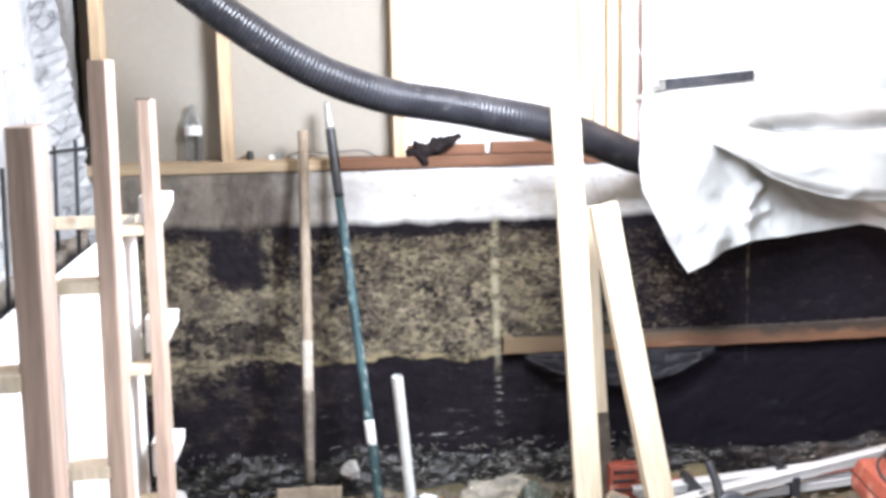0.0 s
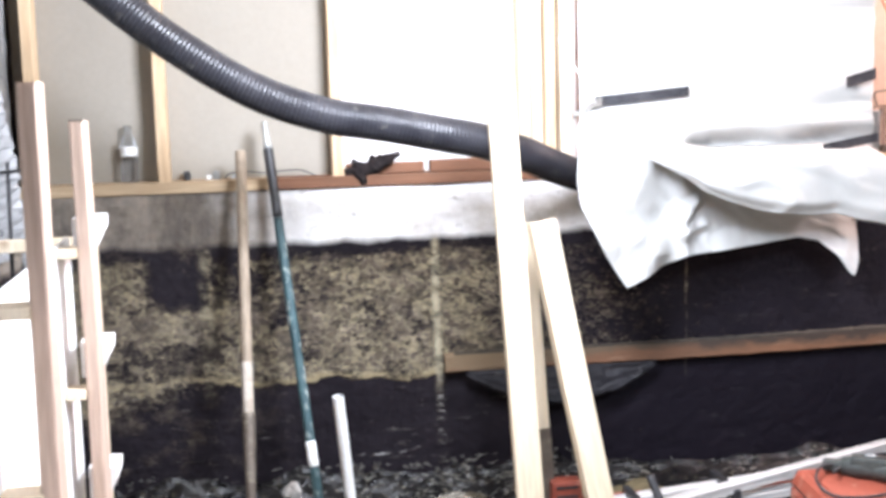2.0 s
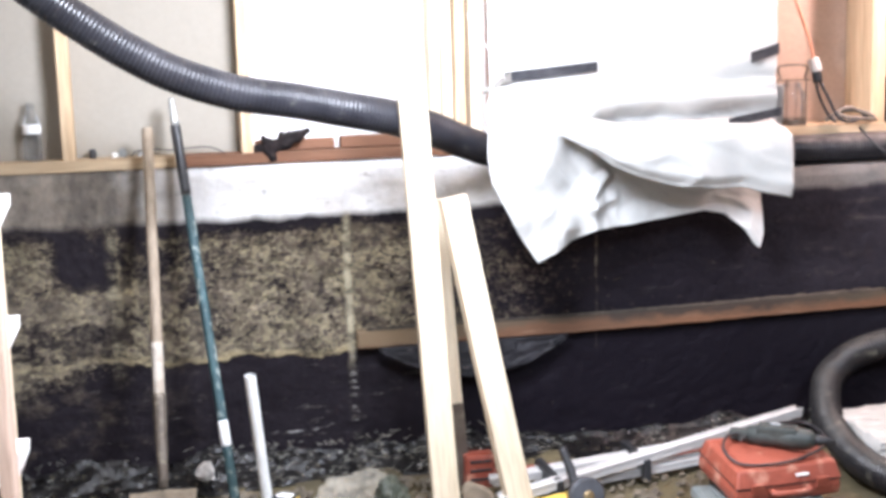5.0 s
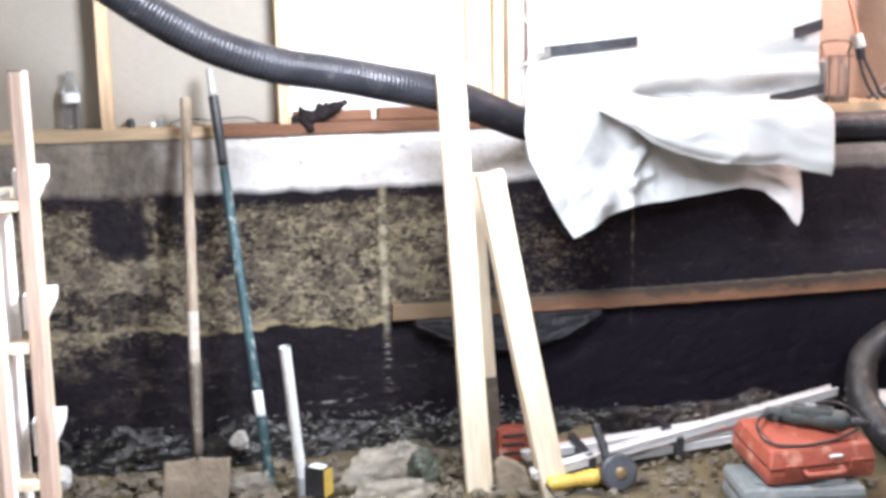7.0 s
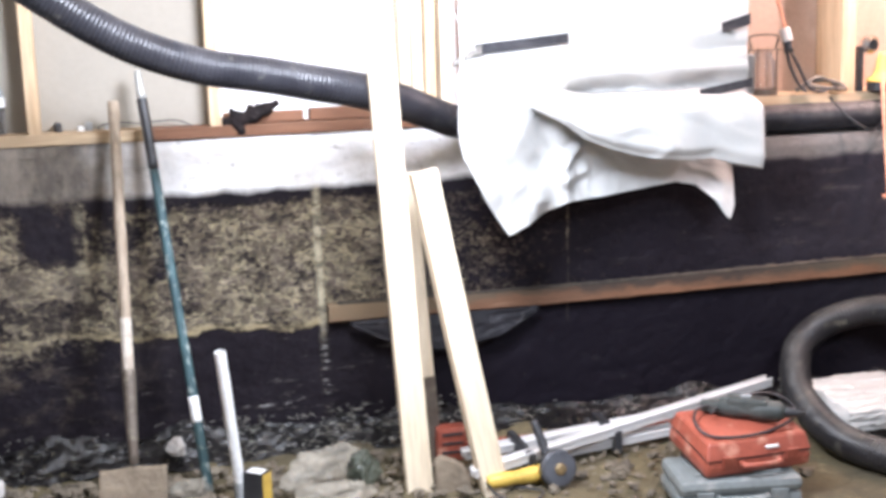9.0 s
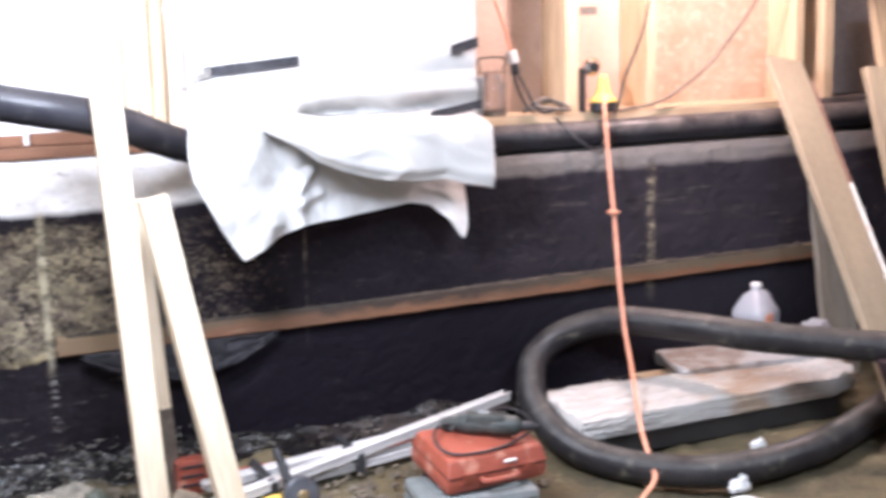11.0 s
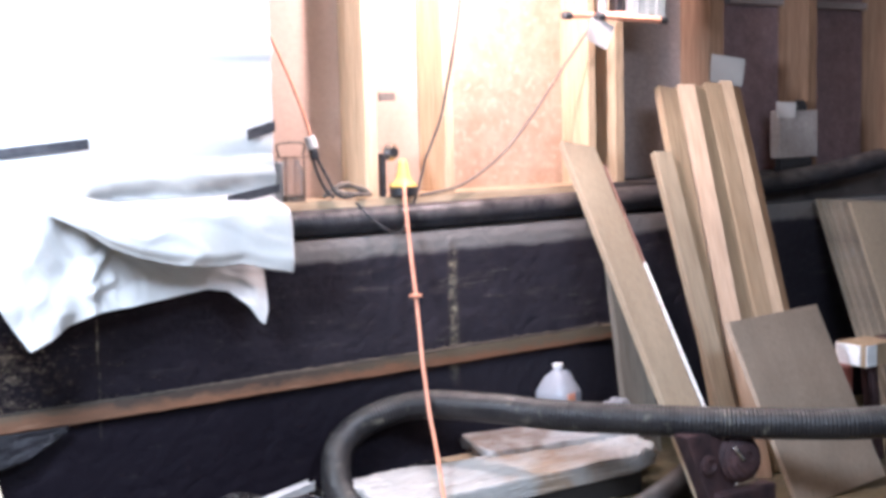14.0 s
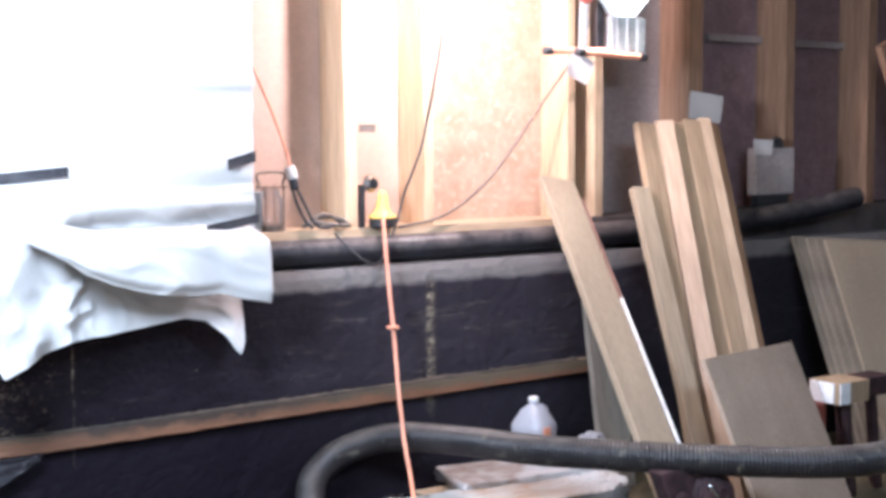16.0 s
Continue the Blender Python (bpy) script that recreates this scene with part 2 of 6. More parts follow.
def foundation_material():
    """Bare cement above, bitumen below with clay smeared over it in streaks and patches."""
    m = mat("bitumen_wall", (0.0125, 0.0102, 0.0130), (0.020, 0.0165, 0.0205), 5.0, 0.6, 0.7, fine=38.0, spec=0.06)
    n, l = m.node_tree.nodes, m.node_tree.links
    b = n["Principled BSDF"]
    tar = b.inputs["Base Color"].links[0].from_socket
    tc = n.new("ShaderNodeTexCoord")
    sx = n.new("ShaderNodeSeparateXYZ")
    l.new(tc.outputs["Object"], sx.inputs[0])

    def nz(scale, detail=6.0, stretch=(1, 1, 1), rough=0.6):
        mp = n.new("ShaderNodeMapping")
        mp.inputs["Scale"].default_value = stretch
        l.new(tc.outputs["Object"], mp.inputs[0])
        k = n.new("ShaderNodeTexNoise")
        k.inputs["Scale"].default_value, k.inputs["Detail"].default_value, k.inputs["Roughness"].default_value = scale, detail, rough
        l.new(mp.outputs[0], k.inputs["Vector"])
        return k.outputs[0]

    def rng(src, a, z, lo=0.0, hi=1.0):
        k = n.new("ShaderNodeMapRange")
        for i, v in enumerate((a, z, lo, hi), 1):
            k.inputs[i].default_value = v
        l.new(src, k.inputs[0])
        return k.outputs[0]

    def op(how, a, z):
        k = n.new("ShaderNodeMath")
        k.operation = how
        for i, v in enumerate((a, z)):
            if isinstance(v, float):
                k.inputs[i].default_value = v
            else:
                l.new(v, k.inputs[i])
        return k.outputs[0]

    def mix(f, a, z):
        k = n.new("ShaderNodeMix")
        k.data_type = "RGBA"
        l.new(f, k.inputs[0])
        for i, v in ((6, a), (7, z)):
            if isinstance(v, tuple):
                k.inputs[i].default_value = (*v, 1)
            else:
                l.new(v, k.inputs[i])
        return k.outputs[2]

    x, z = sx.outputs[0], sx.outputs[2]
    wob = op("MULTIPLY", op("SUBTRACT", nz(3.0), 0.5), 0.22)
    zw = op("ADD", z, wob)
    # clay: thick above the old soil line, thinning to the right, sloping down at the left
    zt = op("ADD", z, op("MULTIPLY", wob, 0.4))
    body = op("MULTIPLY", rng(zw, 0.440, 0.452), rng(zt, 0.885, 0.835))
    left = rng(op("ADD", x, op("MULTIPLY", wob, 1.5)), 1.65, 0.65, 0.10, 0.66)
    slope = op("MULTIPLY", rng(op("SUBTRACT", zw, op("MULTIPLY", x, 0.285)), 0.455, 0.535), rng(op("ADD", x, op("MULTIPLY", wob, 0.6)), -0.10, -0.17, 0.0, 0.66))
    amount = op("MAXIMUM", op("MULTIPLY", body, left), op("MULTIPLY", slope, rng(zt, 0.885, 0.835)))
    speck = nz(15.0, 10.0, (0.8, 1, 1.7), 0.80)
    fine = nz(70.0, 8.0, (0.9, 1, 1.3), 0.82)
    # a bare patch of tar beside the form joint, and others in the thick clay
    patch = op("MULTIPLY", op("MULTIPLY", rng(op("ADD", x, op("MULTIPLY", wob, 0.5)), -0.39, -0.35), rng(x, -0.175, -0.205)), rng(op("ADD", zw, op("MULTIPLY", x, 0.25)), 0.60, 0.64))
    bare = op("MULTIPLY", rng(nz(2.6, 9.0, (1, 1, 1.2), 0.68), 0.53, 0.565), rng(x, 0.5, -0.1, 0.10, 0.27))
    bare = op("MAXIMUM", bare, op("MULTIPLY", patch, 0.62))
    # smooth wet clay spread low at the left
    spread = op("MULTIPLY", op("MULTIPLY", slope, rng(op("ADD", zw, op("MULTIPLY", wob, 0.8)), 0.70, 0.64)), rng(op("ADD", x, wob), 0.02, -0.12))
    thick = op("SUBTRACT", op("MULTIPLY", op("SUBTRACT", amount, 0.5), 0.85), bare)
    grains = op("ADD", op("MULTIPLY", op("SUBTRACT", speck, 0.5), 1.25), op("MULTIPLY", op("SUBTRACT", fine, 0.5), 2.1))
    grains = op("MULTIPLY", grains, rng(spread, 0.0, 1.0, 1.0, 0.55))
    cover = op("ADD", op("ADD", op("ADD", grains, thick), op("MULTIPLY", spread, 0.10)), 0.5)
    clay = rng(cover, 0.40, 0.57, 0.0, 0.92)
    # a pale rim of dried clay along the old soil line
    rim = op("MULTIPLY", op("MULTIPLY", rng(zw, 0.430, 0.438), rng(zw, 0.462, 0.446)), op("MULTIPLY", rng(x, 0.75, 0.55), rng(speck, 0.36, 0.48)))
    clay = op("MAXIMUM", clay, op("MULTIPLY", rim, 0.9))
    # vertical form joints leave pale lines of clay, horizontal streaks near the boards
    seams = rng(z, 9.0, 10.0)
    for at, width in ((0.568, 0.019), (-0.192, 0.030), (1.436, 0.006), (2.853, 0.030)):
        d = op("ABSOLUTE", op("SUBTRACT", op("ADD", x, op("MULTIPLY", op("SUBTRACT", nz(9.0), 0.5), 0.03)), at), 0.0)
        line = op("MULTIPLY", rng(d, width, width * 0.3), rng(speck, 0.36, 0.50) if at == 0.568 else rng(speck, 0.40 if at > 2 else 0.42, 0.56 if at > 2 else 0.6))
        seams = op("MAXIMUM", seams, line)
        clay = op("MAXIMUM", clay, op("MULTIPLY", line, op("MULTIPLY", rng(zw, 0.34, 0.5), rng(zw, 0.97, 0.9))))
    streak = op("MULTIPLY", rng(nz(6.0, 9.0, (0.6, 1, 4.5), 0.78), 0.55, 0.72), op("MULTIPLY", rng(zw, 0.44, 0.55), rng(zw, 0.90, 0.82)))
    clay = op("MAXIMUM", clay, op("MULTIPLY", op("MULTIPLY", streak, rng(nz(1.9, 3.0), 0.42, 0.58, 0.15, 1.0)), rng(x, 1.4, 3.0, 0.12, 0.66)))
    scrape = op("MULTIPLY", op("MULTIPLY", rng(x, 2.80, 2.95), rng(x, 3.55, 3.2)), op("MULTIPLY", rng(op("ABSOLUTE", op("SUBTRACT", op("SUBTRACT", z, op("MULTIPLY", x, 0.03)), 0.635), 0.0), 0.030, 0.006), rng(nz(13.0, 9.0, (0.35, 1, 3.0), 0.75), 0.46, 0.60)))
    streak = op("MAXIMUM", streak, scrape)
    scratch = op("MULTIPLY", rng(nz(11.0, 9.0, (0.7, 1, 4.0), 0.78), 0.59, 0.70), rng(nz(2.5), 0.40, 0.55))
    clay = op("MAXIMUM", clay, op("MULTIPLY", scratch, rng(x, 1.2, 0.4, 0.10, 0.75)))
    smear = op("MULTIPLY", rng(nz(9.0, 10.0, (1.0, 1, 1.5), 0.80), 0.50, 0.60), op("MULTIPLY", rng(x, 0.10, -0.22), rng(zw, 0.10, 0.18)))
    clay = op("MAXIMUM", clay, op("MULTIPLY", smear, 0.5))
    # short pale flecks across the form joint near the floor
    near = rng(op("ABSOLUTE", op("SUBTRACT", x, 0.575), 0.0), 0.030, 0.006)
    fleck = op("MULTIPLY", op("MULTIPLY", near, rng(zw, 0.46, 0.40)), op("MULTIPLY", rng(z, 0.08, 0.14), rng(nz(60.0, 4.0, (0.45, 1, 2.6), 0.6), 0.56, 0.64)))
    clay = op("MAXIMUM", clay, op("MULTIPLY", fleck, 0.6))
    # long pale scratches just over the floor
    bow = op("ADD", op("SUBTRACT", z, op("MULTIPLY", x, 0.07)), op("MULTIPLY", op("SUBTRACT", nz(14.0, 5.0, (1, 1, 0.2)), 0.5), 0.05))
    cut = op("MULTIPLY", rng(op("ABSOLUTE", op("SUBTRACT", bow, 0.134), 0.0), 0.0055, 0.0025), op("MULTIPLY", op("MULTIPLY", rng(x, 0.27, 0.33), rng(x, 0.52, 0.47)), rng(nz(30.0, 5.0, (0.5, 1, 1)), 0.44, 0.54)))
    fleck = op("MAXIMUM", fleck, cut)
    clay = op("MAXIMUM", clay, op("MULTIPLY", cut, 0.75))
    clay_col = mix(rng(nz(5.0, 6.0, (1, 1, 1), 0.65), 0.40, 0.62), (0.080, 0.064, 0.059), (0.140, 0.112, 0.088))
    # crumbs of dry ochre clay on the darker smear
    crumb = op("MULTIPLY", rng(nz(62.0, 6.0, (0.7, 1, 1.35), 0.68), 0.535, 0.585), rng(nz(7.0, 4.0), 0.38, 0.58))
    clay_col = mix(op("MULTIPLY", crumb, 0.8), clay_col, (0.345, 0.290, 0.210))
    clay_col = mix(op("MULTIPLY", rim, 0.8), clay_col, (0.36, 0.295, 0.17))
    clay_col = mix(spread, clay_col, mix(rng(nz(7.0, 8.0, (0.9, 1, 1.2), 0.7), 0.38, 0.62), (0.115, 0.092, 0.072), (0.205, 0.172, 0.135)))
    # thin curling crusts of yellow clay
    for scale, wide, hue in ((9.0, 0.014, (0.32, 0.265, 0.16)), (20.0, 0.017, (0.47, 0.40, 0.245)), (38.0, 0.017, (0.44, 0.38, 0.24))):
        off = op("ABSOLUTE", op("SUBTRACT", nz(scale, 9.0, (0.8, 1, 1.4), 0.74), 0.5), 0.0)
        crust = op("MULTIPLY", rng(off, wide, wide * 0.35), rng(op("ADD", amount, op("ADD", op("MULTIPLY", op("SUBTRACT", fine, 0.5), 1.6), op("SUBTRACT", op("MULTIPLY", op("SUBTRACT", nz(4.0, 3.0), 0.5), 1.0), bare))), 0.42, 0.78))
        clay = op("MAXIMUM", clay, crust)
        clay_col = mix(crust, clay_col, hue)
    clay_col = mix(op("MULTIPLY", streak, rng(x, 1.2, 2.4)), clay_col, (0.36, 0.33, 0.27))
    clay = op("MULTIPLY", clay, rng(nz(19.0, 7.0, (0.8, 1, 1.3), 0.72), 0.40, 0.52, 0.42, 1.0))
    clay_col = mix(op("MULTIPLY", scratch, rng(zw, 0.46, 0.40)), clay_col, (0.50, 0.49, 0.46))
    clay_col = mix(seams, clay_col, (0.40, 0.355, 0.25))
    clay_col = mix(rng(fleck, 0.2, 0.8), clay_col, (0.55, 0.54, 0.52))
    # thin dust on the tar, made paler and purple for the lamp's haze
    film = op("MULTIPLY", op("MULTIPLY", rng(x, 1.9, 2.9, 0.0, 0.36), rng(zw, 0.44, 0.52, 0.05, 1.0)), rng(nz(6.0, 9.0, (0.6, 1, 2.0), 0.72), 0.30, 0.65, 0.25, 1.0))
    tar = mix(film, tar, (0.112, 0.100, 0.118))
    # the tar lifted towards the right, painting in the same haze
    tar = mix(rng(op("ADD", x, wob), 1.9, 3.0, 0.0, 0.75), tar, (0.030, 0.0265, 0.034))
    # shade of the sheet and ledger board, painted in as blacker tar
    blackening = op("MULTIPLY", rng(zw, 0.50, 0.44, 0.55, 1.0), op("MULTIPLY", rng(x, 0.75, 1.2, 0.0, 0.9), rng(op("ADD", x, op("MULTIPLY", z, 0.9)), 3.2, 2.4)))
    tar = mix(blackening, tar, (0.0092, 0.0074, 0.0112))
    col = mix(clay, tar, clay_col)
    # bare cement band along the top
    band = rng(op("ADD", z, op("MULTIPLY", op("SUBTRACT", nz(7.0, 7.0), 0.5), 0.05)), 0.880, 0.905)
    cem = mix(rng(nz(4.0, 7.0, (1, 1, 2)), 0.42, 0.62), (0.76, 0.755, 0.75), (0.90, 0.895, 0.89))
    cem = mix(rng(nz(16.0, 6.0, (1, 1, 1.5)), 0.60, 0.70, 0.0, 0.8), cem, (0.36, 0.34, 0.32))
    grime = op("MULTIPLY", rng(nz(3.2, 9.0, (0.9, 1, 1.6), 0.72), 0.47, 0.66, 0.0, 0.75), rng(z, 1.06, 0.93, 0.35, 1.0))
    cem = mix(grime, cem, (0.44, 0.40, 0.33))
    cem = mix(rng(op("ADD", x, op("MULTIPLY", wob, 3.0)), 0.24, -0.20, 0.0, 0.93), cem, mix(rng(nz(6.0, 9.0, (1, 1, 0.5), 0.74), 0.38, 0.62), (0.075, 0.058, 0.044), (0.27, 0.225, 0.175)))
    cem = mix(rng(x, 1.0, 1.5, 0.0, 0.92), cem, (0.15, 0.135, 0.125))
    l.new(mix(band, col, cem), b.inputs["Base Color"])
    bp = n.new("ShaderNodeBump")
    bp.inputs["Strength"].default_value, bp.inputs["Distance"].default_value = 0.8, 0.006
    l.new(op("ADD", clay, op("MULTIPLY", fine, 0.5)), bp.inputs["Height"])
    l.new(b.inputs["Normal"].links[0].from_socket, bp.inputs["Normal"])
    l.new(bp.outputs[0], b.inputs["Normal"])
    # bitumen is glossier than clay and cement
    l.new(rng(op("MAXIMUM", clay, band), 0.0, 1.0, 0.42, 0.92), b.inputs["Roughness"])
    return m



def cracked(m):
    """Dark wandering cracks and chipped patches in plaster."""
    n, l = m.node_tree.nodes, m.node_tree.links
    tc, nz_, add, vo = n.new("ShaderNodeTexCoord"), n.new("ShaderNodeTexNoise"), n.new("ShaderNodeVectorMath"), n.new("ShaderNodeTexVoronoi")
    nz_.inputs["Scale"].default_value, nz_.inputs["Detail"].default_value = 5.0, 6.0
    l.new(tc.outputs["Object"], nz_.inputs["Vector"])
    sc = n.new("ShaderNodeVectorMath")
    sc.operation = "SCALE"
    sc.inputs["Scale"].default_value = 0.35
    l.new(nz_.outputs["Color"], sc.inputs[0])
    l.new(tc.outputs["Object"], add.inputs[0])
    l.new(sc.outputs[0], add.inputs[1])
    vo.feature = "DISTANCE_TO_EDGE"
    vo.inputs["Scale"].default_value = 3.2
    l.new(add.outputs[0], vo.inputs["Vector"])
    r = n.new("ShaderNodeMapRange")
    r.inputs[1].default_value, r.inputs[2].default_value, r.inputs[3].default_value, r.inputs[4].default_value = 0.002, 0.014, 0.85, 0.0
    l.new(vo.outputs["Distance"], r.inputs[0])
    b = n["Principled BSDF"]
    mx = n.new("ShaderNodeMix")
    mx.data_type = "RGBA"
    l.new(r.outputs[0], mx.inputs[0])
    l.new(b.inputs["Base Color"].links[0].from_socket, mx.inputs[6])
    mx.inputs[7].default_value = (0.05, 0.05, 0.055, 1)
    l.new(mx.outputs[2], b.inputs["Base Color"])


cracked(PLASTER)
BITUMEN = foundation_material()


WRAP_DIRTY = mat("dirty_white_wrap", (0.46, 0.45, 0.44), (0.41, 0.40, 0.39), 5.0, 0.32, 0.25, stretch=(0.8, 3.4, 1), grain_amount=0.06, fine=40.0)


def stained(m, at, width, colour):
    """A brown spill across a wrapped pack, with a ragged edge."""
    n, l = m.node_tree.nodes, m.node_tree.links
    tc, sx, nzn = n.new("ShaderNodeTexCoord"), n.new("ShaderNodeSeparateXYZ"), n.new("ShaderNodeTexNoise")
    nzn.inputs["Scale"].default_value = 7.0
    l.new(tc.outputs["Object"], sx.inputs[0])
    l.new(tc.outputs["Object"], nzn.inputs["Vector"])
    ops = []
    for how, a, b in (("MULTIPLY", sx.outputs[1], -0.55), ("ADD", sx.outputs[0], 0), ("SUBTRACT", 1, at), ("ADD", 2, nzn.outputs[0]), ("SUBTRACT", 3, 0.5), ("ABSOLUTE", 4, 0.0)):
        k = n.new("ShaderNodeMath")
        k.operation = how
        for i, v in enumerate((a, b)):
            if isinstance(v, int):
                l.new(ops[v].outputs[0], k.inputs[i])
            elif isinstance(v, float):
                k.inputs[i].default_value = v
            else:
                l.new(v, k.inputs[i])
        ops.append(k)
    r = n.new("ShaderNodeMapRange")
    r.inputs[1].default_value, r.inputs[2].default_value, r.inputs[3].default_value, r.inputs[4].default_value = width * 1.25, width * 0.1, 0.0, 0.8
    l.new(ops[-1].outputs[0], r.inputs[0])
    b = n["Principled BSDF"]
    mx = n.new("ShaderNodeMix")
    mx.data_type = "RGBA"
    l.new(r.outputs[0], mx.inputs[0])
    l.new(b.inputs["Base Color"].links[0].from_socket, mx.inputs[6])
    mx.inputs[7].default_value = (*colour, 1)
    l.new(mx.outputs[2], b.inputs["Base Color"])


stained(WRAP, 0.22, 0.22, (0.30, 0.205, 0.125))
stained(WRAP_DIRTY, -0.20, 0.13, (0.21, 0.155, 0.115))


# ---- building helpers ----


def mesh(name, bm, material, smooth=False):
    me = bpy.data.meshes.new(name)
    bm.to_mesh(me)
    bm.free()
    if smooth:
        me.shade_smooth()
    if material:
        me.materials.append(material)
    return me


def thing(name, label, category, group="", kind="", at=(0, 0, 0)):
    ob = new(name)
    ob.location = at
    ob.empty_display_size = 0.05
    return tagged(ob, label, category, group, kind)


def at_rest(ob):
    return at_rest(ob.parent) @ ob.matrix_parent_inverse @ ob.matrix_basis if ob.parent else ob.matrix_basis.copy()


def part(name, bm, material, parent, label="", smooth=False, m=None):
    ob = new(name, mesh(name, bm, material, smooth))
    ob.parent = parent
    if parent:
        ob.matrix_parent_inverse = at_rest(parent).inverted()
    if m is not None:
        ob.matrix_basis = m
    return tagged(ob, label) if label else ob


def whole(name, bm, material, label, category, group="", kind="", smooth=False, m=None):
    ob = new(name, mesh(name, bm, material, smooth))
    if m is not None:
        ob.matrix_world = m
    return tagged(ob, label, category, group, kind)


def box(lo, hi, bevel=0.0, bm=None, cuts=0):
    bm = bm or bmesh.new()
    made = bmesh.ops.create_cube(bm, size=1)["verts"]
    for v in made:
        v.co = Vector([lo[i] + (v.co[i] + 0.5) * (hi[i] - lo[i]) for i in range(3)])
    if bevel:
        edges = list({e for v in made for e in v.link_edges})
        bmesh.ops.bevel(bm, geom=edges, offset=bevel, segments=2, affect="EDGES", profile=0.6)
    return bm


def frame_at(p0, p1, face):
    """A pose at p0 whose z runs to p1 and whose y points as nearly as it can along face."""
    z = (Vector(p1) - Vector(p0)).normalized()
    x = Vector(face).cross(z).normalized()
    y = z.cross(x)
    m = Matrix((x, y, z)).transposed().to_4x4()
    return Matrix.Translation(p0) @ m, (Vector(p1) - Vector(p0)).length


def board_bm(width, thick, length, rough_seed=0, bevel=0.003):
    """A sawn board along z, centred across, with eased and slightly uneven edges."""
    rnd = random.Random(rough_seed)
    bm = bmesh.new()
    bow, twist = rnd.uniform(-0.004, 0.004), rnd.uniform(-0.02, 0.02)
    steps = max(4, int(length / 0.12))
    hw, ht, e = width / 2, thick / 2, bevel
    shape = [(-hw, -ht + e), (-hw + e, -ht), (hw - e, -ht), (hw, -ht + e), (hw, ht - e), (hw - e, ht), (-hw + e, ht), (-hw, ht - e)]
    rings = []
    for i in range(steps + 1):
        u = i / steps
        off, a = bow * math.sin(math.pi * u), twist * (u - 0.5)
        ring = []
        for x, y in shape:
            x2, y2 = x * math.cos(a) - y * math.sin(a), x * math.sin(a) + y * math.cos(a)
            ring.append(bm.verts.new((x2 + off + rnd.uniform(-0.0006, 0.0006), y2 + off, u * length)))
        rings.append(ring)
    for r, s in zip(rings, rings[1:]):
        for i in range(8):
            j = (i + 1) % 8
            bm.faces.new((r[i], r[j], s[j], s[i]))
    bm.faces.new(rings[0][::-1])
    bm.faces.new(rings[-1])
    return bm


def board(name, p0, p1, width, thick, face, material, label="", category="", group="", kind="", parent=None, seed=0):
    m, length = frame_at(p0, p1, face)
    bm = board_bm(width, thick, length, seed)
    if parent:
        ob = part(name, bm, material, parent, label)
        ob.matrix_basis = m
        return ob
    return whole(name, bm, material, label, category, group, kind, m=m)


def spline(points, step):
    """Points every step metres along a smooth curve through the given ones."""
    p = [Vector(q) for q in points]
    p = [2 * p[0] - p[1], *p, 2 * p[-1] - p[-2]]
    fine = []
    for a, b, c, d in zip(p, p[1:], p[2:], p[3:]):
        for i in range(40):
            t = i / 40
            fine.append(0.5 * (2 * b + (c - a) * t + (2 * a - 5 * b + 4 * c - d) * t * t + (3 * b - a - 3 * c + d) * t**3))
    fine.append(p[-2].copy())
    out, left = [fine[0]], step
    for a, b in zip(fine, fine[1:]):
        d = (b - a).length
        while d >= left:
            a = a.lerp(b, left / d)
            out.append(a)
            d, left = d - left, step
        left -= d
    if (out[-1] - fine[-1]).length > step * 0.1:
        out.append(fine[-1])
    return out


def tube_bm(points, radius, step=0.02, sides=10, radii=None, caps=True, bm=None):
    """A tube along a smooth curve; radii(i) may vary it from ring to ring."""
    bm = bm or bmesh.new()
    path = spline(points, step)
    rings, normal = [], None
    for i, q in enumerate(path):
        t = (path[min(i + 1, len(path) - 1)] - path[max(i - 1, 0)]).normalized()
        if normal is None:
            normal = t.orthogonal().normalized()
        normal = (normal - t * normal.dot(t)).normalized()
        side = t.cross(normal)
        r = radii(i) * radius if radii else radius
        rings.append([bm.verts.new(q + (normal * math.cos(a) + side * math.sin(a)) * r) for a in (2 * math.pi * k / sides for k in range(sides))])
    for r, s in zip(rings, rings[1:]):
        for i in range(sides):
            j = (i + 1) % sides
            bm.faces.new((r[i], r[j], s[j], s[i]))
    if caps and len(rings) > 1:
        bm.faces.new(rings[0][::-1])
        bm.faces.new(rings[-1])
    return bm


def corrugated(points, radius, pitch=0.0125, dip=0.92, sides=22):
    wave = (1.0, 1.0, dip, dip)
    return tube_bm(points, radius, pitch / 4, sides, lambda i: wave[i % 4])


def lathe(profile, sides=24, bm=None):
    """A body turned about z from (radius, height) pairs."""
    bm = bm or bmesh.new()
    rings = [[bm.verts.new((r * math.cos(2 * math.pi * k / sides), r * math.sin(2 * math.pi * k / sides), z)) for k in range(sides)] for r, z in profile]
    for r, s in zip(rings, rings[1:]):
        for i in range(sides):
            j = (i + 1) % sides
            bm.faces.new((r[i], r[j], s[j], s[i]))
    bm.faces.new(rings[0][::-1])
    bm.faces.new(rings[-1])
    return bm


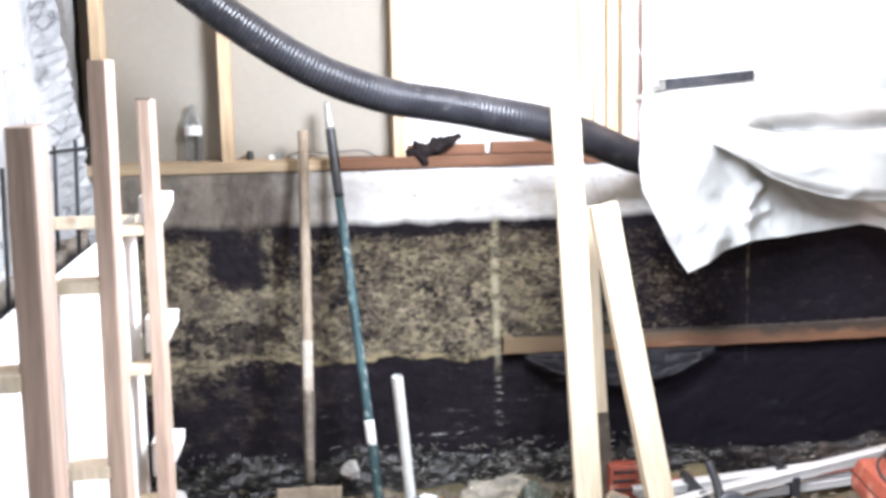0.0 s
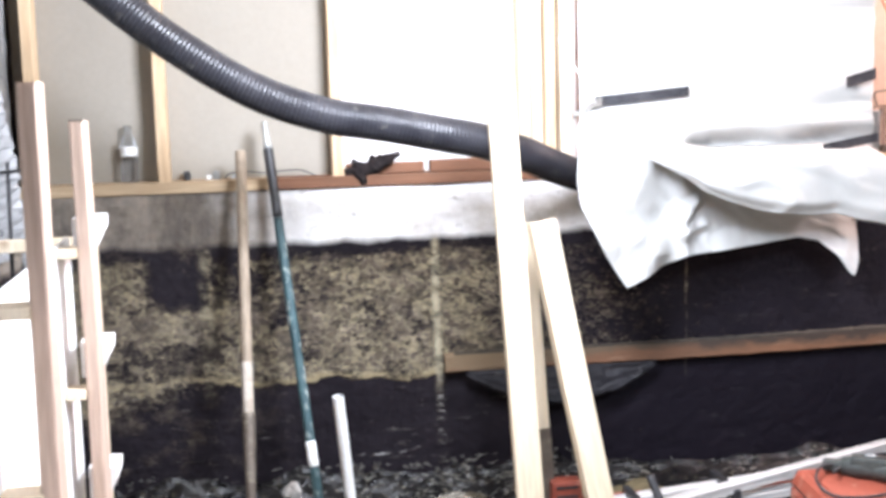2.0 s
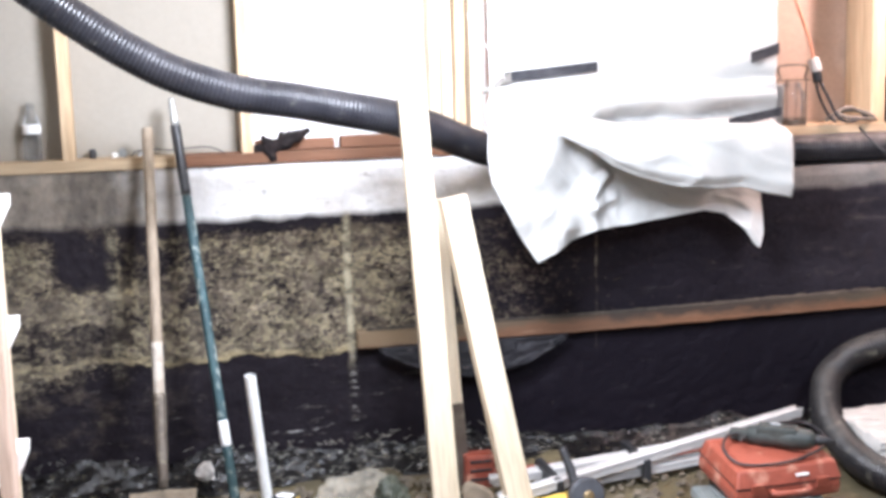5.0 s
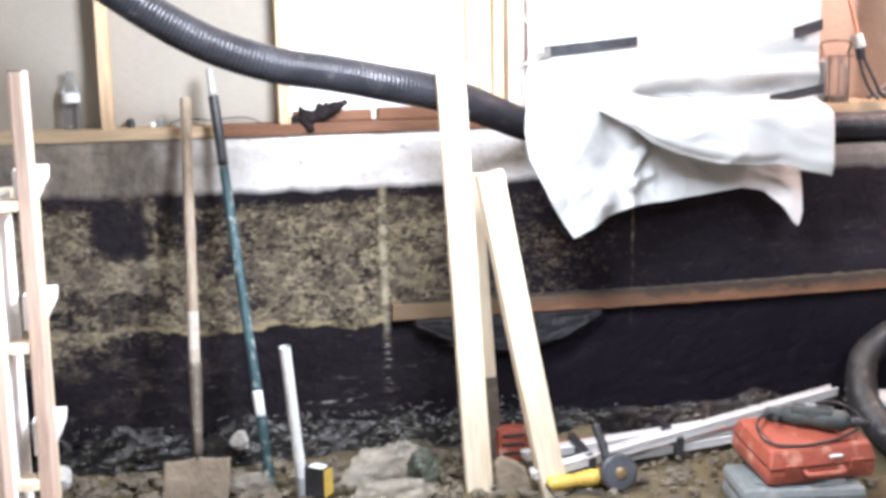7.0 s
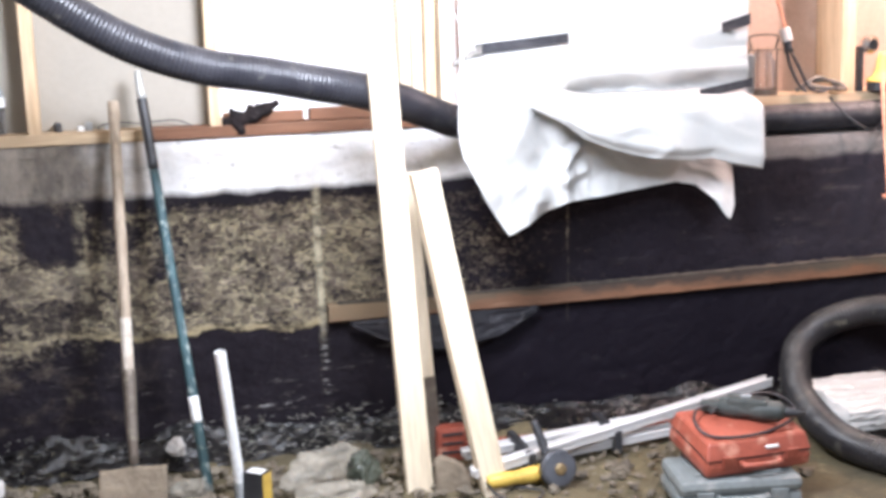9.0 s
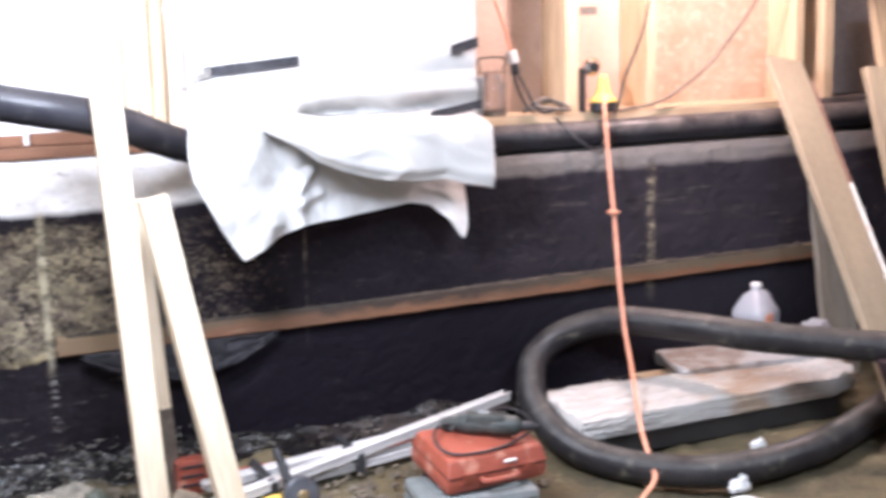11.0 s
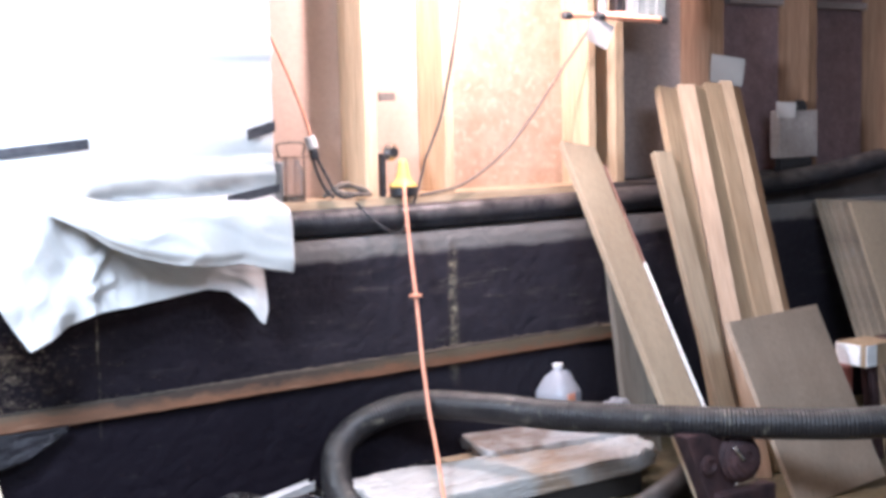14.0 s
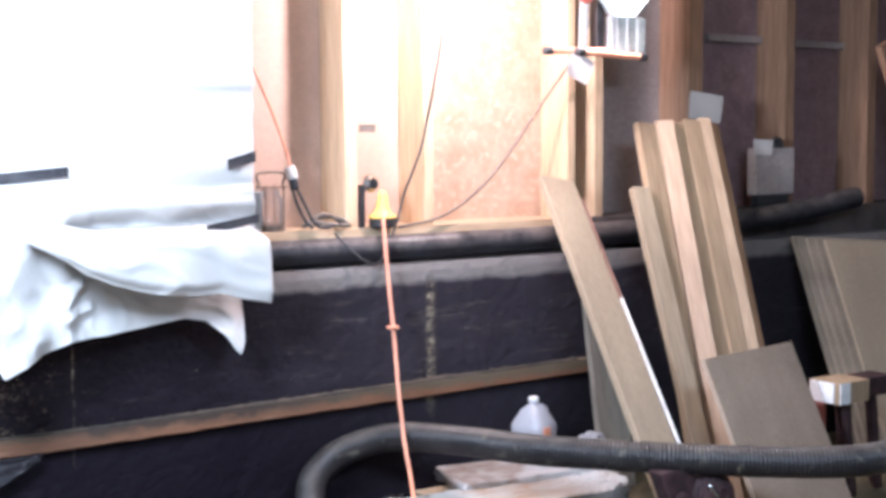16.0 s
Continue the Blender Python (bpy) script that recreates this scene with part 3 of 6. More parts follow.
def sheet_bm(nu, nv, place, thick=0.0015):
    """A grid of points place(u, v), given a little thickness."""
    bm = bmesh.new()
    g = [[bm.verts.new(place(i / nu, j / nv)) for i in range(nu + 1)] for j in range(nv + 1)]
    for j in range(nv):
        for i in range(nu):
            bm.faces.new((g[j][i], g[j][i + 1], g[j + 1][i + 1], g[j + 1][i]))
    bm.normal_update()
    if thick:
        bmesh.ops.solidify(bm, geom=bm.faces[:], thickness=thick)
    return bm


def lerp_table(table, x):
    for (a, p), (b, q) in zip(table, table[1:]):
        if x <= b:
            u = min(max((x - a) / (b - a), 0), 1)
            return p + (q - p) * u
    return table[-1][1]


def nz3(x, y, z, s):
    return noise.noise(Vector((x * s, y * s, z * s)))

# ---- structure ----
WALL, TOP, LEDGE, BACK = 4.25, 1.065, 0.965, 4.37


def ground_bm():
    def place(u, v):
        x, y = -0.95 + 8.2 * u, -3.0 + 7.4 * v
        h = 0.020 * nz3(x, y, 0, 2.3) + 0.016 * nz3(x, y, 3, 7.0) + 0.010 * nz3(x, y, 7, 19.0) + (0.006 * nz3(x, y, 2, 41.0) if y > 3.0 else 0.0)
        near = max(0.0, min(1.0, (y - 3.55) / 0.6)) * max(0.0, min(1.0, (2.2 - x) / 0.8))
        return (x, y, h - 0.012 + near * (0.02 + 0.035 * max(0.0, nz3(x, y, 5, 9.0))))

    return sheet_bm(200, 180, place, 0)


whole("ground", ground_bm(), DIRT, "rough brown dirt floor of the dug-out basement", "ground", kind="structure", smooth=True)


def wall_face_bm(x0, x1, top, depth=0.28):
    """A foundation wall whose face is a little uneven."""
    bm = box((x0, WALL + 0.03, -0.25), (x1, WALL + depth, top))
    nu, nv = int((x1 - x0) / 0.04), int((top + 0.2) / 0.03)

    def place(u, v):
        x, z = x0 + (x1 - x0) * u, -0.2 + (top + 0.2) * v
        y = WALL - 0.005 * nz3(x, 0, z, 6.0) - 0.003 * nz3(x, 4, z, 22.0)
        if v == 1.0:
            y += 0.006
        return (x, y, z)

    g = [[bm.verts.new(place(i / nu, j / nv)) for i in range(nu + 1)] for j in range(nv + 1)]
    for j in range(nv):
        for i in range(nu):
            bm.faces.new((g[j][i], g[j][i + 1], g[j + 1][i + 1], g[j + 1][i]))
    back = [bm.verts.new((x0 + (x1 - x0) * i / nu, WALL + 0.05, top + 0.002)) for i in range(nu + 1)]
    for i in range(nu):
        bm.faces.new((g[nv][i], g[nv][i + 1], back[i + 1], back[i]))
    return bm


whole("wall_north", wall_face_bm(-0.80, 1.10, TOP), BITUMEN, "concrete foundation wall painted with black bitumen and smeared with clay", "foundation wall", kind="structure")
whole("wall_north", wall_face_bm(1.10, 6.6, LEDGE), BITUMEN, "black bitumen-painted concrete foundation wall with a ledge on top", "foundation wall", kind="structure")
whole("wall_north_backing", box((-0.80, 4.60, -0.25), (6.6, 4.68, 2.7)), GYP, "plain outer wall behind the studs", "wall", kind="structure")
for nm, lo, hi in (("wall_south", (-0.95, -2.7, -0.25), (6.6, -2.55, 2.7)), ("wall_east", (6.6, -2.7, -0.25), (6.75, 4.68, 2.7))):
    whole(nm, box(lo, hi), PLASTER, "plain plastered basement wall", "wall", kind="structure")
whole("ceiling", box((-0.95, -2.7, 2.6), (6.75, 4.68, 2.75)), PLY, "plain wooden ceiling of the basement", "ceiling", kind="structure")


def west_wall():
    """Old plastered wall with a rib and cracks, tarred below."""
    def place(u, v):
        y, z = -2.6 + 6.86 * u, -0.2 + 2.85 * v
        run = y - 3.62 - 0.68 * (1.6 - z)
        rib = 0.080 * math.exp(-(run / 0.045) ** 2) - 0.03 * math.exp(-((run - 0.12) / 0.06) ** 2)
        low = 0.03 if z < 0.93 else 0.0
        return (-0.77 + rib + 0.012 * nz3(0, y, z, 5.0) + 0.006 * nz3(2, y, z, 17.0) + low, y, z)

    whole("wall_west", sheet_bm(220, 90, place, 0), PLASTER, "old whitewashed plaster wall with cracks and a rib", "wall", kind="structure")
    whole("wall_west_core", box((-0.97, -2.7, -0.25), (-0.82, 4.68, 2.7)), PLASTER, "core of the plastered side wall", "wall", kind="structure")

    def dado(u, v):
        y, z = 1.2 + 3.04 * u, -0.1 + (1.02 + 0.05 * nz3(1, 3 * u, 0, 3.0)) * v
        return (-0.715 + 0.02 * nz3(0, y, z, 6.0) + 0.012 * nz3(5, y, z, 19.0), y, z)

    whole("wall_west_dado", sheet_bm(90, 36, dado, 0.02), BITUMEN, "rough black bitumen coat on the lower side wall", "wall", kind="structure")


west_wall()

# stud wall: sill plates, studs and boards behind them
frame_wall = thing("stud_wall", "open stud wall of bare softwood on a sill plate", "stud wall", kind="structure", at=(0, BACK, TOP))


def stud(x, front, z0, z1=2.6, material=PINE, width=0.038, depth=0.089, seed=1):
    board("stud", (x + width / 2, front + depth / 2, z0), (x + width / 2, front + depth / 2, z1), width, depth, (0, 1, 0), material, parent=frame_wall, seed=seed)


SILL = TOP + 0.04
part("sill_plate", box((-0.77, WALL - 0.004, TOP + 0.003), (0.04, WALL + 0.138, SILL), 0.003), PLATE, frame_wall, "pale sill plate")
part("sill_plate", box((0.043, WALL - 0.008, TOP + 0.003), (1.09, WALL + 0.138, SILL), 0.003), REDWOOD, frame_wall, "reddish treated sill plate")
part("upper_plate", box((0.285, WALL + 0.03, SILL + 0.002), (0.545, WALL + 0.075, SILL + 0.036), 0.003), REDWOOD, frame_wall, "short reddish block")
part("upper_plate", box((0.565, WALL + 0.03, SILL + 0.002), (0.88, WALL + 0.075, SILL + 0.04), 0.003), REDWOOD, frame_wall, "short reddish block")
part("sill_plate", box((1.10, BACK - 0.004, LEDGE), (3.72, BACK + 0.205, SILL), 0.003), PLATE, frame_wall, "dusty sill plate")
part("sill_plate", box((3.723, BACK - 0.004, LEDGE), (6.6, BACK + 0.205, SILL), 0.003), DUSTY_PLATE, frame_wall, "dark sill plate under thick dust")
for i, (x, mtl) in enumerate(((-0.725, PINE), (-0.324, PINE), (0.238, PINE), (0.867, PALE), (0.909, PALE), (0.951, PINE), (1.006, PALE))):
    stud(x, WALL + 0.004, SILL, material=mtl, seed=10 + i)
# on this side the studs are deeper
DEEP = 0.19
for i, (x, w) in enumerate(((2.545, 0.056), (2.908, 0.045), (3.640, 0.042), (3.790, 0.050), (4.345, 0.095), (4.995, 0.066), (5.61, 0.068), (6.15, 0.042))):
    stud(x, BACK, SILL, material=DIM_PINE if x > 4 else PINE, width=w, depth=DEEP, seed=30 + i)
# boards closing the bays
part("wallboard", box((-0.77, WALL + 0.095, SILL), (0.262, WALL + 0.11, 2.6)), GYP, frame_wall, "grey gypsum wallboard")
part("wallboard", box((0.266, WALL + 0.095, SILL), (1.08, WALL + 0.11, 2.6)), WHITEBOARD, frame_wall, "white wallboard")
PANEL0, PANEL1 = BACK + DEEP + 0.002, BACK + DEEP + 0.017
part("wallboard", box((1.085, PANEL0, SILL), (2.925, PANEL1, 2.6)), BAYBOARD, frame_wall, "tan wallboard")
part("sheathing", box((2.928, PANEL0, SILL), (3.665, PANEL1, 2.6)), OSB, frame_wall, "oriented strand board")
part("sheathing", box((3.668, PANEL0, SILL), (3.81, PANEL1, 2.6)), DIM_BOARD, frame_wall, "sheathing board with the dim light in its colour")
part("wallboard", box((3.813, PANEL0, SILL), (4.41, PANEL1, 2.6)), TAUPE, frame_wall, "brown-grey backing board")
part("sheathing", box((4.413, PANEL0, SILL), (6.6, PANEL1, 2.6)), DIM_BOARD, frame_wall, "sheathing board with the dim light in its colour")
part("blocking", box((4.63, PANEL0 - 0.04, 1.905), (5.06, PANEL0 - 0.003, 1.94), 0.003), TAUPE, frame_wall, "dusty blocking strip")
part("blocking", box((5.24, PANEL0 - 0.04, 1.897), (5.70, PANEL0 - 0.003, 1.932), 0.003), TAUPE, frame_wall, "dusty blocking strip")

# ledger board fixed along the wall
def ledger_material():
    """Orange-brown board with dry clay smeared over its upper part, thickest towards its near end."""
    m = mat("dirty_ledger", (0.185, 0.086, 0.043), (0.125, 0.064, 0.036), 4.0, 0.85, 0.4, stretch=(0.5, 3, 3), c3=(0.20, 0.115, 0.07), spots=0.60)
    n, l = m.node_tree.nodes, m.node_tree.links
    b = n["Principled BSDF"]
    tc, sx, nzn, mp = n.new("ShaderNodeTexCoord"), n.new("ShaderNodeSeparateXYZ"), n.new("ShaderNodeTexNoise"), n.new("ShaderNodeMapping")
    l.new(tc.outputs["Object"], sx.inputs[0])
    mp.inputs["Scale"].default_value = (1, 1, 2)
    l.new(tc.outputs["Object"], mp.inputs[0])
    l.new(mp.outputs[0], nzn.inputs["Vector"])
    nzn.inputs["Scale"].default_value, nzn.inputs["Detail"].default_value, nzn.inputs["Roughness"].default_value = 9.0, 8.0, 0.7

    def rng(src, a, z, lo=0.0, hi=1.0):
        k = n.new("ShaderNodeMapRange")
        for i, v in enumerate((a, z, lo, hi), 1):
            k.inputs[i].default_value = v
        l.new(src, k.inputs[0])
        return k.outputs[0]

    def op(how, a, z):
        k = n.new("ShaderNodeMath")
        k.operation = how
        for i, v in enumerate((a, z)):
            if isinstance(v, float):
                k.inputs[i].default_value = v
            else:
                l.new(v, k.inputs[i])
        return k.outputs[0]

    # height on the board, x along it
    up = op("ADD", rng(sx.outputs[2], 0.0, 0.061, -0.50, 0.46), op("MULTIPLY", op("SUBTRACT", nzn.outputs[0], 0.5), 1.5))
    smear = rng(op("ADD", up, op("ADD", rng(sx.outputs[0], 0.15, 0.6, 0.75, 0.12), rng(sx.outputs[0], 1.3, 2.0, 0.0, -0.10))), 0.02, 0.42, 0.0, 0.92)
    tint = n.new("ShaderNodeMix")
    tint.data_type = "RGBA"
    l.new(rng(sx.outputs[0], 0.1, 0.9), tint.inputs[0])
    tint.inputs[6].default_value, tint.inputs[7].default_value = (0.165, 0.118, 0.070, 1), (0.034, 0.026, 0.020, 1)
    far = n.new("ShaderNodeMix")
    far.data_type = "RGBA"
    l.new(rng(sx.outputs[0], 1.5, 2.3), far.inputs[0])
    l.new(tint.outputs[2], far.inputs[6])
    far.inputs[7].default_value = (0.110, 0.090, 0.058, 1)
    mx = n.new("ShaderNodeMix")
    mx.data_type = "RGBA"
    l.new(smear, mx.inputs[0])
    l.new(b.inputs["Base Color"].links[0].from_socket, mx.inputs[6])
    l.new(far.outputs[2], mx.inputs[7])
    l.new(mx.outputs[2], b.inputs["Base Color"])
    return m


def ledger_bm():
    bm = bmesh.new()
    rnd = random.Random(3)
    rings = []
    for i in range(62):
        x = 3.07 * i / 61
        rise = 0.024 * max(0.0, (x - 0.9) / 2.1)
        j = rnd.uniform(-0.0016, 0.0016)
        rings.append([bm.verts.new((x, y, z + rise + j)) for y, z in ((0.038, 0.0), (0.004, 0.0), (0.0, 0.004), (0.0, 0.054), (0.005, 0.060), (0.038, 0.060))])
    for r, q in zip(rings, rings[1:]):
        for k in range(6):
            bm.faces.new((r[k], r[(k + 1) % 6], q[(k + 1) % 6], q[k]))
    bm.faces.new(rings[0][::-1])
    bm.faces.new(rings[-1])
    return bm


whole("ledger_board", ledger_bm(), ledger_material(), "dirty orange-brown ledger board fixed along the black wall", "board", kind="structure", m=Matrix.Translation((0.587, WALL - 0.040, 0.434)))


def ledger_crust():
    """Dry clay lodged along the upper edge of the ledger board."""
    def place(u, v):
        x = 0.62 + 2.95 * u
        n = 0.6 * max(0.0, 0.35 + nz3(x, 0, 0, 4.0) + 0.9 * nz3(x, 3, 0, 31.0) + 0.5 * nz3(x, 3, 2, 70.0)) * min(1.0, max(0.15, (x - 1.6) / 0.8))
        return (x, WALL - 0.040 + 0.036 * v + 0.003 * nz3(x, v, 1, 30.0), 0.4955 + 0.024 * max(0.0, (x - 1.5) / 2.1) + 0.016 * n * v + 0.004 * nz3(x, v, 5, 40.0) * v)

    whole("clay_crust", sheet_bm(420, 4, place, 0.002), mat("dry_clay", (0.070, 0.057, 0.042), (0.032, 0.027, 0.022), 16.0, 0.95, 0.8, c3=(0.13, 0.108, 0.076), spots=0.62), "crust of dry clay lodged on top of the ledger board", "clay", kind="stuff")


ledger_crust()


def wall_foot():
    """Crumpled black membrane where the wall meets the soil."""
    def place(u, v):
        x = -0.6 + 4.2 * u
        calm = 1.0 if x < 1.0 else max(0.25, 1.0 - (x - 1.0) * 1.8)
        k = (0.07 + 0.05 * nz3(x, 1, 0, 5.0)) * (0.5 + 0.5 * calm)
        y = WALL - 0.012 - (1 - v) ** 1.6 * (0.12 + 0.05 * nz3(x, 0, 0, 4.0)) + 0.016 * nz3(x, v, 2, 14.0)
        z = 0.012 + k * 1.3 * v + calm * (0.018 * nz3(x, v, 9, 16.0) + 0.010 * nz3(x, v, 3, 38.0))
        return (x, min(y, WALL - 0.008), z)

    whole("membrane_edge", sheet_bm(420, 14, place, 0.001), mat("crumpled_membrane", (0.0050, 0.0045, 0.0052), (0.0105, 0.0092, 0.0095), 16.0, 0.30, 0.8, c3=(0.085, 0.074, 0.046), spots=0.62, fine=60.0, spec=0.40), "crumpled black membrane along the foot of the wall", "membrane", smooth=True)


wall_foot()


def loose_flap():
    def place(u, v):
        x = 0.655 + 0.66 * u
        drop = 0.112 * math.sin(math.pi * min(1, u * 0.96 + 0.02)) ** 0.8 * (1.02 + 0.05 * u)
        return (x, WALL - 0.05 - 0.035 * math.sin(math.pi * u) * v - 0.01 * nz3(x, v, 0, 14), 0.436 - drop * v)

    whole("membrane_flap", sheet_bm(50, 12, place, 0.001), mat("grey_membrane", (0.020, 0.0185, 0.022), (0.010, 0.009, 0.011), 9.0, 0.5, 0.5, c3=(0.07, 0.066, 0.068), spots=0.60, spec=0.2), "grey plastic membrane sagging from under the ledger board", "membrane", smooth=True)


loose_flap()

# ---- things: timber frame by the side wall ----


def clear_plastic():
    """Thin clear plastic: seen through, with a glossy sheen towards its edges."""
    m = bpy.data.materials.new("clear_plastic")
    m.use_nodes = True
    n, l = m.node_tree.nodes, m.node_tree.links
    n.remove(n["Principled BSDF"])
    see, shine, both, edge = n.new("ShaderNodeBsdfTransparent"), n.new("ShaderNodeBsdfGlossy"), n.new("ShaderNodeMixShader"), n.new("ShaderNodeLayerWeight")
    see.inputs["Color"].default_value = (0.90, 0.91, 0.92, 1)
    shine.inputs["Color"].default_value = (0.95, 0.96, 0.97, 1)
    shine.inputs["Roughness"].default_value = 0.10
    edge.inputs["Blend"].default_value = 0.30
    l.new(edge.outputs["Fresnel"], both.inputs[0])
    l.new(see.outputs[0], both.inputs[1])
    l.new(shine.outputs[0], both.inputs[2])
    haze, cloudy = n.new("ShaderNodeBsdfTranslucent"), n.new("ShaderNodeMixShader")
    haze.inputs["Color"].default_value = (0.85, 0.86, 0.88, 1)
    cloudy.inputs[0].default_value = 0.14
    l.new(both.outputs[0], cloudy.inputs[1])
    l.new(haze.outputs[0], cloudy.inputs[2])
    l.new(cloudy.outputs[0], n["Material Output"].inputs["Surface"])
    return m


CLEAR = clear_plastic()


def timber_rack():
    """Softwood uprights against a white panel, with cleats and bracket noses at three heights."""
    t = thing("timber_rack", "rough softwood rack on a white panel by the side wall", "rack", at=(-0.4, 2.4, 0))
    for i, (x, y, deep, top) in enumerate(((-0.367, 1.60, 0.085, 1.345), (-0.385, 2.30, 0.085, 1.428), (-0.414, 3.10, 0.085, 1.338))):
        post = board("upright", (x - 0.004, y + deep / 2, 0), (x, y + deep / 2, top), 0.033, deep, (0.02, 1, 0), PINK, parent=t, seed=50 + i)
        for k, z in enumerate((1.028, 0.690, 0.352)):
            part("cleat", box((-0.478, y - 0.012, z - 0.008), (x - 0.017, y + 0.060, z + 0.014), 0.002), PALE, t, "pale softwood cleat")
    part("splintered_tip", box((-0.4315, 3.101, 1.3385), (-0.3975, 3.135, 1.3435), 0.002), STEEL, post, "dark cracked end grain")
    part("side_panel", box((-0.492, 0.95, 0.02), (-0.479, 3.33, 1.044), 0.002), WHITEBOARD, t, "white side panel")
    for z in (1.104, 0.800, 0.484):
        nose = bmesh.new()
        pts = [(-0.450, 3.188, z), (-0.379, 3.188, z), (-0.381, 3.188, z - 0.030), (-0.404, 3.188, z - 0.076), (-0.450, 3.188, z - 0.085)]
        f = [nose.verts.new(p) for p in pts]
        b = [nose.verts.new((p[0], p[1] + 0.12, p[2])) for p in pts]
        nose.faces.new(f)
        nose.faces.new(b[::-1])
        for i in range(5):
            j = (i + 1) % 5
            nose.faces.new((f[j], f[i], b[i], b[j]))
        bmesh.ops.recalc_face_normals(nose, faces=nose.faces[:])
        part("bracket", nose, WHITEBOARD, t, "white bracket nose")
    part("cross_rail", box((-0.76, 3.545, 0.985), (-0.478, 3.575, 1.018), 0.003), PALE, t, "short pale cross rail")
    part("cross_rail_post", box((-0.475, 3.53, 0.0), (-0.440, 3.566, 1.03), 0.003), PALE, t)


timber_rack()


def rebar(x, y, top, lean):
    whole("reinforcing_bar", tube_bm([(x - lean, y, -0.05), (x - lean * 0.4, y, top * 0.6), (x, y, top)], 0.0052, 0.006, 8, lambda i: 1.0 + 0.1 * (i % 3 == 0)), BLACK, "dark steel reinforcing bar standing by the side wall", "rebar", "reinforcing bars")


rebar(-0.666, 3.60, 1.223, 0.03)
rebar(-0.723, 3.60, 1.21, 0.03)
rebar(-0.71, 2.95, 1.20, 0.02)
whole("tie_rod", tube_bm([(-0.735, 3.595, 1.19), (-0.68, 3.592, 1.197), (-0.60, 3.60, 1.20)], 0.005, 0.02, 8), BLACK, "thin steel rod tied across the reinforcing bars", "rod", smooth=True)

# ---- things leaning on the wall ----


def shovel():
    t = thing("shovel", "old square-mouth shovel with a worn wooden shaft leaning on the wall", "shovel", at=(-0.075, 3.85, 0))
    foot, head = Vector((-0.070, 3.885, 0.20)), Vector((-0.057, 4.20, 1.20))
    grip = foot.lerp(head, 0.19)
    part("shaft", tube_bm([grip, grip.lerp(head, 0.5), head], 0.0175, 0.03, 12, lambda i: 1.0 + 0.03 * math.sin(i)), wood("worn_shaft", (0.30, 0.24, 0.18), (0.20, 0.155, 0.11)), t, "worn wooden shaft", True)
    part("painted_band", tube_bm([grip, grip.lerp(head, 0.1), grip.lerp(head, 0.205)], 0.0180, 0.03, 12), mat("flaking_paint", (0.56, 0.52, 0.46), (0.38, 0.32, 0.26), 14.0, 0.8, 0.3), t, "flaking white paint", True)
    part("socket", tube_bm([foot - (head - foot).normalized() * 0.07, foot, grip.lerp(head, 0.02)], 0.0205, 0.03, 12, lambda i: 0.75 + 0.035 * min(i, 8)), STEEL, t, "steel socket", True)

    def place(u, v):
        x = (u - 0.5) * 0.197
        curl = 0.018 * (2 * u - 1) ** 2
        notch = 0.012 * abs(math.sin(2 * math.pi * u)) if v == 1 else 0
        return (-0.072 + x - 0.02 * (1 - v), 3.86 - 0.055 * (1 - v) - curl - 0.008 * math.sin(math.pi * v), 0.192 * v - 0.06 - notch * 0.4)

    part("blade", sheet_bm(20, 14, place, 0.003), mat("dry_mud_steel", (0.22, 0.175, 0.125), (0.15, 0.118, 0.083), 16.0, 0.85, 0.6, metal=0.1), t, "square steel blade caked with dry mud", True)


shovel()


def digging_bar():
    t = thing("digging_bar", "long steel digging bar painted dark green leaning on the wall", "bar", at=(0.14, 3.9, 0))
    a, b = Vector((0.150, 3.86, -0.02)), Vector((0.020, 4.235, 1.31))
    part("bar", tube_bm([a, a.lerp(b, 0.4), a.lerp(b, 0.76)], 0.0155, 0.05, 10), GREEN, t, "", True)
    part("bare_end", tube_bm([a.lerp(b, 0.76), a.lerp(b, 0.84), a.lerp(b, 0.92)], 0.0165, 0.02, 10), BLACK, t, "dark scorched end", True)
    part("chisel_tip", tube_bm([a.lerp(b, 0.92), a.lerp(b, 0.955), a.lerp(b, 0.985)], 0.0150, 0.02, 10, lambda i: 1 - 0.06 * i), mat("pale_steel", (0.42, 0.42, 0.40), (0.33, 0.33, 0.31), 12.0, 0.5, 0.1, metal=0.4), t, "pale steel tip", True)
    part("label", tube_bm([a.lerp(b, 0.185), a.lerp(b, 0.21), a.lerp(b, 0.243)], 0.0163, 0.01, 12), WHITE, t, "white paper sticker", True)


digging_bar()


def pipe(name, a, b, r, material, label):
    a, b = Vector(a), Vector(b)
    bm = tube_bm([a, a.lerp(b, 0.5), b], r, 0.04, 18, caps=False)
    tube_bm([a, a.lerp(b, 0.5), b], r * 0.84, 0.04, 18, caps=False, bm=bm)
    return whole(name, bm, material, label, "pipe", smooth=True)


pipe("pvc_pipe", (0.235, 3.78, 0.07), (0.197, 3.70, 0.505), 0.0165, WHITE, "white plastic pipe standing in the dirt")
pipe("pipe_stub", (0.242, 3.785, -0.03), (0.234, 3.778, 0.075), 0.0185, GREY, "short grey pipe sleeve in the dirt")


# ---- post and brace ----
board("post", (0.777, 3.73, -0.02), (0.630, 3.68, 2.6), 0.081, 0.038, (0, 1, 0), PALE, "pale softwood post from floor to ceiling", "post", kind="structure", seed=71)
board("brace", (1.000, 3.66, -0.02), (0.822, 3.745, 0.985), 0.082, 0.040, (-0.17, 1, 0), PALE, "pale softwood brace leaning against the post", "brace", seed=72)


